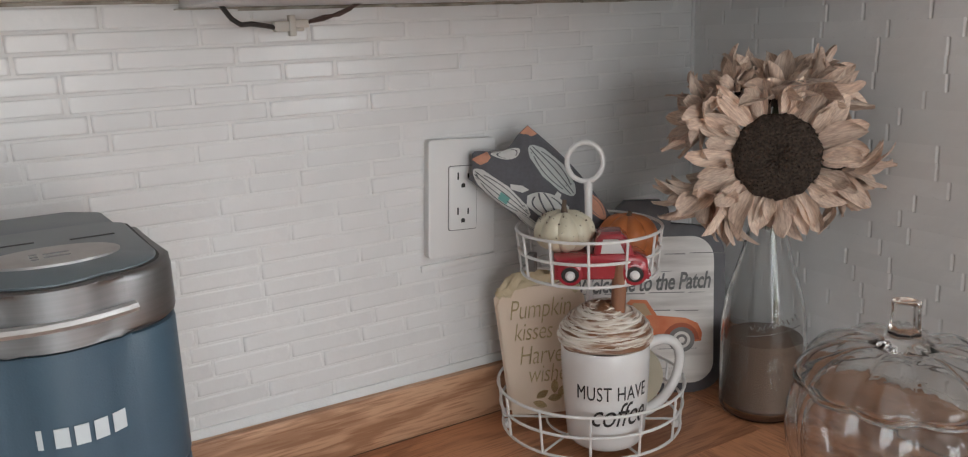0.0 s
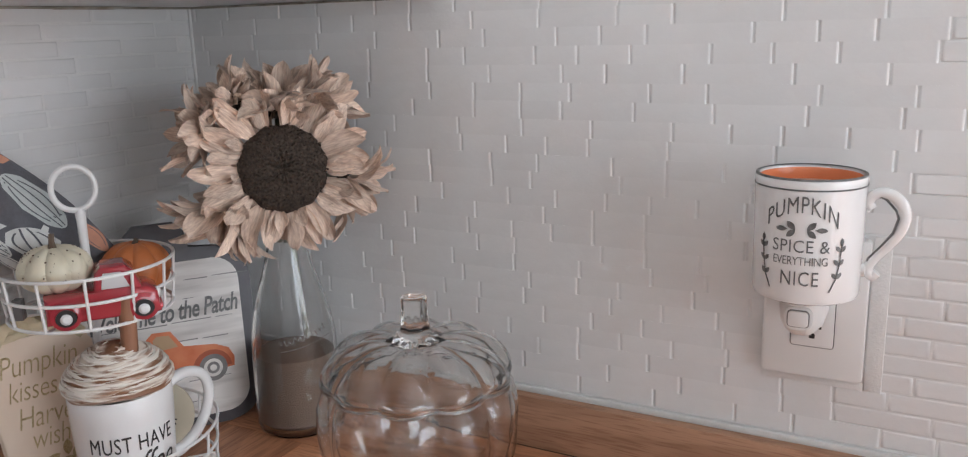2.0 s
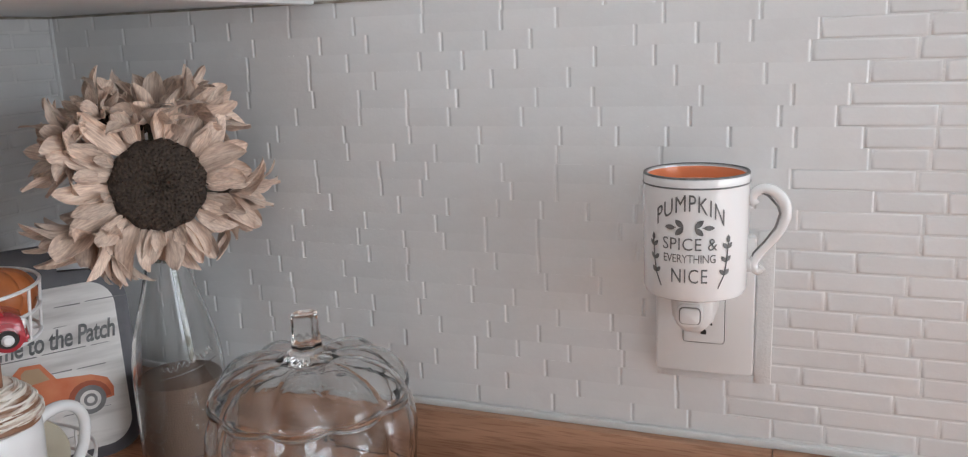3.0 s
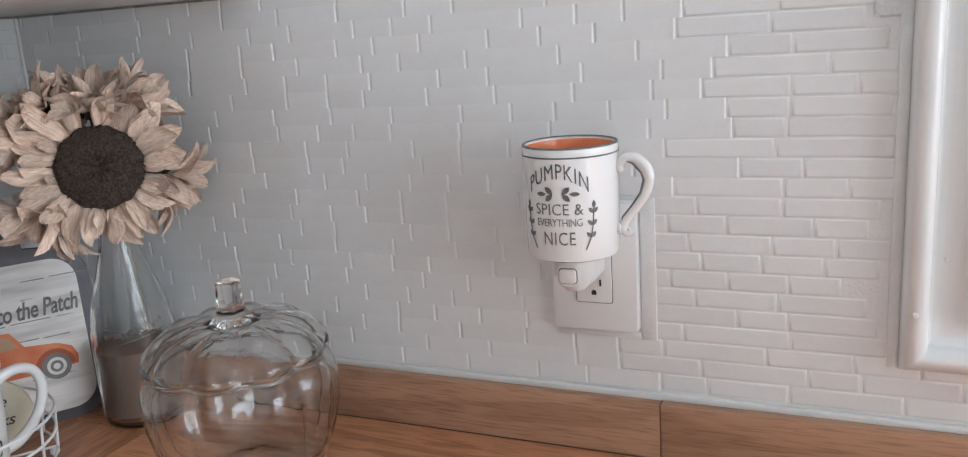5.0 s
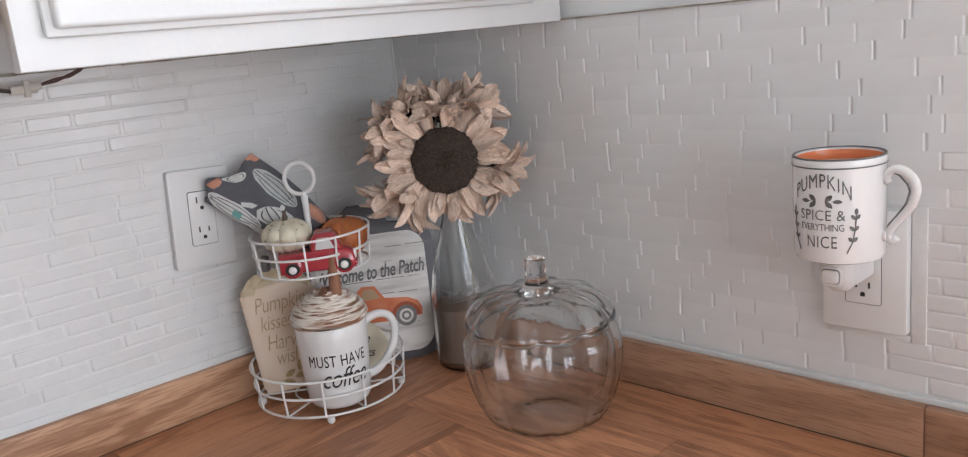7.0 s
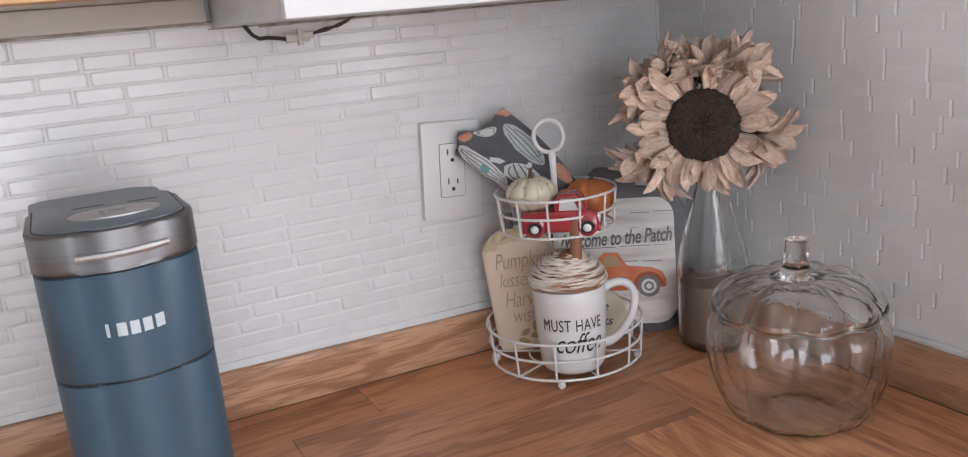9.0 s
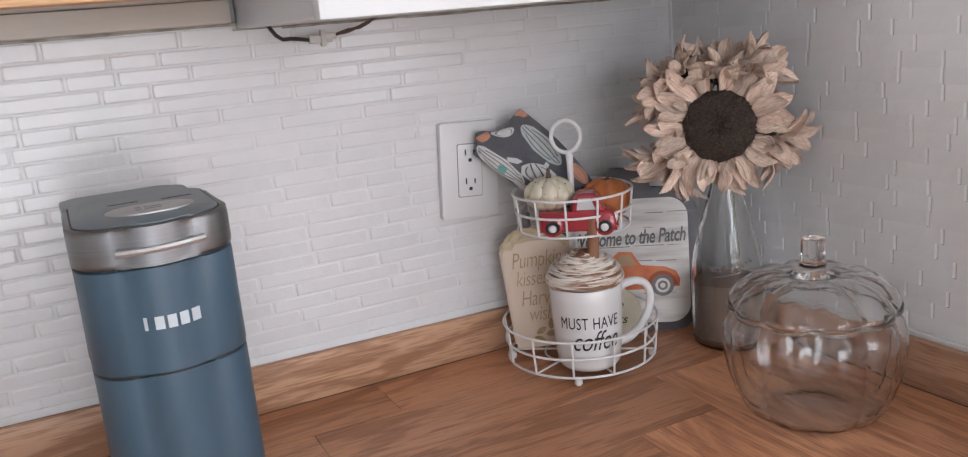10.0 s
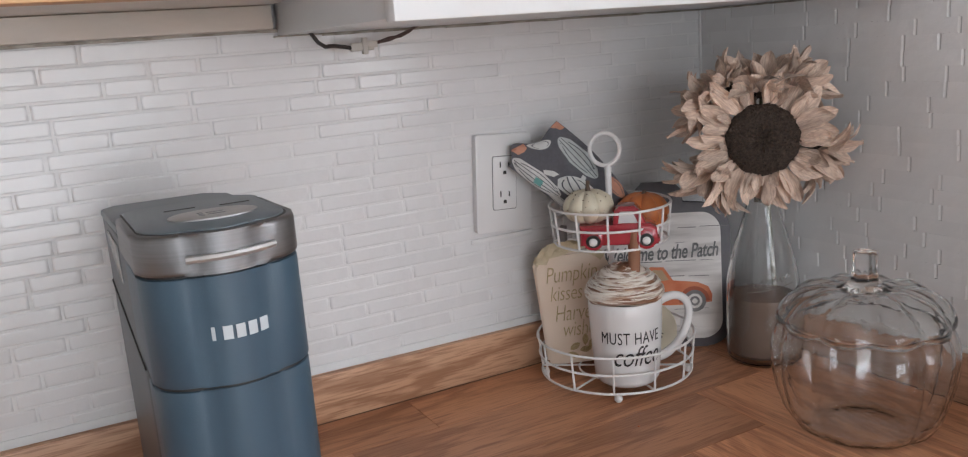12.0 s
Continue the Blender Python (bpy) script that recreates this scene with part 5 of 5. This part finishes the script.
sw = part("switch_frame", prism(rounded(0.0205, 0.0180, 0.005, 5), 0, 0.0026, 0.0008), PLATE, warm, m=pose(-0.0140, 0.001, -0.0165, 90, 0, -90))
part("rocker", prism(rounded(0.0150, 0.0125, 0.003, 4), 0.0022, 0.0052, 0.001), CERAMIC, sw)
part("rocker_gap", prism(rounded(0.0166, 0.0140, 0.0035, 4), 0.0024, 0.0030), GREY_PRINT, sw)

# ---- scrap of clear tape by the window ----
tape = prism(rounded(0.019, 0.020, 0.003, 3), 0, 0.0007)
for v in tape.verts:
    v.co.z += 0.0005 * math.sin(500 * v.co.x) * math.sin(420 * v.co.y)
tagged(link("tape_scrap", tape, mat("milky_tape", (0.66, 0.67, 0.67), 0.08, second=(0.74, 0.74, 0.74), scale=150, bump=0.8, bump_scale=350), None, "", 35, pose(-0.0006, -0.9280, 0.3990, 90, 0, -90)), "small milky scrap of tape stuck to the tiles", "tape")

# ---- small crumbs on the counter ----
for x, y, s in ((-0.325, -0.244, 0.0013), (-0.455, -0.035, 0.0009)):
    bm = bmesh.new()
    bmesh.ops.create_icosphere(bm, subdivisions=1, radius=s)
    for v in bm.verts:
        v.co.z = v.co.z * 0.5 + s * 0.4
    tagged(link("crumb", bm, ORANGE_GLAZE, None, "", 35, pose(x, y, 0.0, 0, 0, 30)), "tiny orange crumb lying on the oak counter", "crumb")

# ---- counter staves and upstands ----
slab = thing("countertop", pose(0, 0, 0), "oiled oak butcher block counter with staves woven at the corner", "countertop", kind="structure")
core = box((-1.9, -0.63, -0.041), (0.0, 0.0, -0.0022))
box((-0.63, -2.2, -0.041), (0.0, -0.631, -0.0022), bm=core)
part("core", core, JOINT, slab)
random.seed(17)


def stave(x0, x1, y0, y1, material):
    g = 0.00025
    h = random.uniform(-0.0001, 0.0001)
    sx, sy = x1 - x0 - 2 * g, y1 - y0 - 2 * g
    bm = box((-sx / 2, -sy / 2, -0.0025), (sx / 2, sy / 2, 0.0), 0.0003, 1)
    part("stave", bm, material, slab, m=pose((x0 + x1) / 2, (y0 + y1) / 2, h))


EDGES = [-0.004, -0.108, -0.215, -0.322, -0.429, -0.536, -0.63]
for i in range(6):
    hi, lo = EDGES[i], EDGES[i + 1]
    # run along the north wall, stopping at a stepped line towards the corner
    x1 = EDGES[i]
    cuts = [x1]
    x = x1 - random.uniform(0.25, 0.5) if i != 0 else -0.502
    while x > -1.85:
        cuts.append(x)
        x -= random.uniform(0.35, 0.7)
    cuts.append(-1.9)
    for a, b in zip(cuts, cuts[1:]):
        stave(b, a, lo, hi, OAK)
    # run along the east wall
    cuts = [EDGES[i + 1]]
    y = cuts[0] - random.uniform(0.25, 0.6)
    while y > -2.1:
        cuts.append(y)
        y -= random.uniform(0.35, 0.7)
    cuts.append(-2.2)
    for a, b in zip(cuts, cuts[1:]):
        stave(lo, hi, b, a, OAK_Y)

up = thing("upstand", pose(0, 0, 0), "oak upstand boards along the foot of the tiled walls", "upstand", kind="structure")


def upboard(lo, hi, material):
    c = [(a + b) / 2 for a, b in zip(lo, hi)]
    part("board", box([a - m for a, m in zip(lo, c)], [b - m for b, m in zip(hi, c)], 0.0012, 2), material, up, m=pose(*c))


UH, UE = 0.0588, 0.0545
FALL = 0.010                     # the north upstand and its caulk fall towards the corner
bm = box((-0.94225, -0.0075, -0.02925), (0.94225, 0.0075, 0.02925), 0.0012, 2)
for v in bm.verts:
    if v.co.z > 0:
        v.co.z -= FALL * (v.co.x - 0.34)
part("board", bm, OAK_SPLASH, up, m=pose(-0.95775, -0.0075, 0.02955))
part("joint_line", box((-1.9, -0.0158, 0.0002), (-0.0155, -0.0151, 0.0010)), JOINT, up)
part("joint_line", box((-0.0158, -2.2, 0.0002), (-0.0151, -0.016, 0.0013)), JOINT, up)
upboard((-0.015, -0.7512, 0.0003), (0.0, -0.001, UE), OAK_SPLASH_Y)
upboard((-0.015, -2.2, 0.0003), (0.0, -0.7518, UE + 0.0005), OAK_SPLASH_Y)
bm = bmesh.new()
fillet = [(0.002, UH - 0.0004), (-0.0058, UH - 0.0004), (-0.0060, UH + 0.0008), (-0.0036, UH + 0.0040), (-0.0022, UH + 0.0075), (0.002, UH + 0.0085)]
ends = [[bm.verts.new((x, y, z - FALL * (x + 0.62))) for y, z in fillet] for x in (-1.9, -0.015)]
for k in range(len(fillet)):
    n = (k + 1) % len(fillet)
    bm.faces.new((ends[0][k], ends[0][n], ends[1][n], ends[1][k]))
bm.faces.new(ends[0]), bm.faces.new(ends[1][::-1])
structure("caulk_bead", bm, GROUT, "painted caulk bead above the oak upstand", "caulk")
structure("caulk_corner", box((-0.0032, -0.0032, UH), (0.007, 0.007, 0.4460), 0.0015), GROUT, "painted caulk bead in the corner of the tiled walls", "caulk")
structure("caulk_bead_east", box((-0.004, -2.2, UE - 0.0005), (0.002, -0.004, UE + 0.0065), 0.0015), GROUT, "painted caulk bead above the oak upstand", "caulk")

# ---- tiled backsplash ----
ROW, Z_MID, GAP = 0.0167, 0.372, 0.0016
TILE_MESH = {}


def tile_mesh(w, h, low):
    """A painted strip tile with rounded rims; on low ones the long joints are filled level with paint."""
    key = (round(w, 4), round(h, 4), low)
    if key not in TILE_MESH:
        bm = bmesh.new()
        if low:
            side = [(0.0, 0.0), (0.0, 0.0018), (0.0006, 0.0025), (0.0012, 0.0029), (0.0019, 0.0032), (min(0.0026, w * 0.3), 0.0032)]
            line = [(-w / 2 + d, -out) for d, out in side] + [(w / 2 - d, -out) for d, out in side[::-1]]
            lo = [bm.verts.new((x, y, -h / 2)) for x, y in line]
            hi = [bm.verts.new((x, y, h / 2)) for x, y in line]
            for p in range(len(line) - 1):
                bm.faces.new((lo[p], lo[p + 1], hi[p + 1], hi[p])).smooth = True
            for cap in (lo, hi):
                face = bm.faces.new(cap)
                for e in face.edges:
                    e.smooth = False
        else:
            rows = []
            for inset, out in ((0.0, 0.0), (0.0, 0.0014), (0.0007, 0.0022), (0.0016, 0.0028), (0.0026, 0.0031), (0.0034, 0.0032), (0.0040, 0.0032)):
                a, b = w / 2 - min(inset, w * 0.2), h / 2 - inset * 0.5
                rows.append([bm.verts.new((x, -out, z)) for x, z in ((-a, -b), (a, -b), (a, b), (-a, b))])
            for p, q in zip(rows, rows[1:]):
                for i in range(4):
                    bm.faces.new((p[i], p[(i + 1) % 4], q[(i + 1) % 4], q[i])).smooth = True
            bm.faces.new(rows[-1]).smooth = True
        bmesh.ops.recalc_face_normals(bm, faces=bm.faces)
        me = bpy.data.meshes.new("tile")
        bm.to_mesh(me)
        bm.free()
        me.materials.append(TILE)
        TILE_MESH[key] = me
    return TILE_MESH[key]


def tiled(name, m, length, blocked, label, low=False):
    """Random strip tiles; the wall's own x runs along it from the corner, facing -y."""
    t = thing(name, m, label, "backsplash", kind="structure")
    rnd = random.Random(len(name) * 7)
    sunk = 0.0007 if low else 0.0008
    bed = box((0, sunk, 0.058), (min(length, 0.96) if low else length, 0.0085, 0.4445 if low else 0.4515))
    if low:
        box((0.96, sunk, 0.058), (length, 0.0085, 0.12), bm=bed)
    part("grout", bed, GROUT, t, "painted grout bed")
    for k in range(-18, 5):
        z = Z_MID + k * ROW
        h = ROW - (0.0 if low else GAP)
        if k == 4:
            z, h = (z - 0.0008, h - 0.0016) if low else (z + 0.0016, h + 0.0032)
        x = -rnd.uniform(0, 0.09)
        while x < length:
            w = rnd.choice((0.042, 0.050, 0.050, 0.070, 0.075, 0.090) if low else (0.050, 0.050, 0.075, 0.075, 0.101, 0.101, 0.136))
            a, b = max(0.0008, x), min(x + w - (0.0005 if low else GAP), length)
            x += w
            if b - a < 0.006 or blocked((a + b) / 2, z):
                continue
            filled = low and (a + b) / 2 < (0.80 if z > 0.25 else 0.72)
            ob = new("tile", tile_mesh(b - a, h - (0.0004 if low and not filled else 0.0), filled))
            ob.parent = t
            rough_lay = 0.10 if filled else 0.45 if low else 1.0
            ob.matrix_basis = pose((a + b) / 2, 0.0030 + rnd.uniform(-0.0004, 0.0003) * rough_lay, z, rnd.gauss(0, 0.6) * rough_lay, rnd.gauss(0, 0.10) * rough_lay, rnd.gauss(0, 0.35) * rough_lay)
    return t


tiled("backsplash_north", pose(0, 0, 0) @ pose(-1.15, 0, 0), 1.15, lambda x, z: False, "white painted strip-tile backsplash behind the coffee maker")
tiled("backsplash_east", pose(0, 0, 0, 0, 0, -90), 1.10, lambda x, z: x > 0.935 and z > 0.105, "white painted strip-tile backsplash beside the window", True)
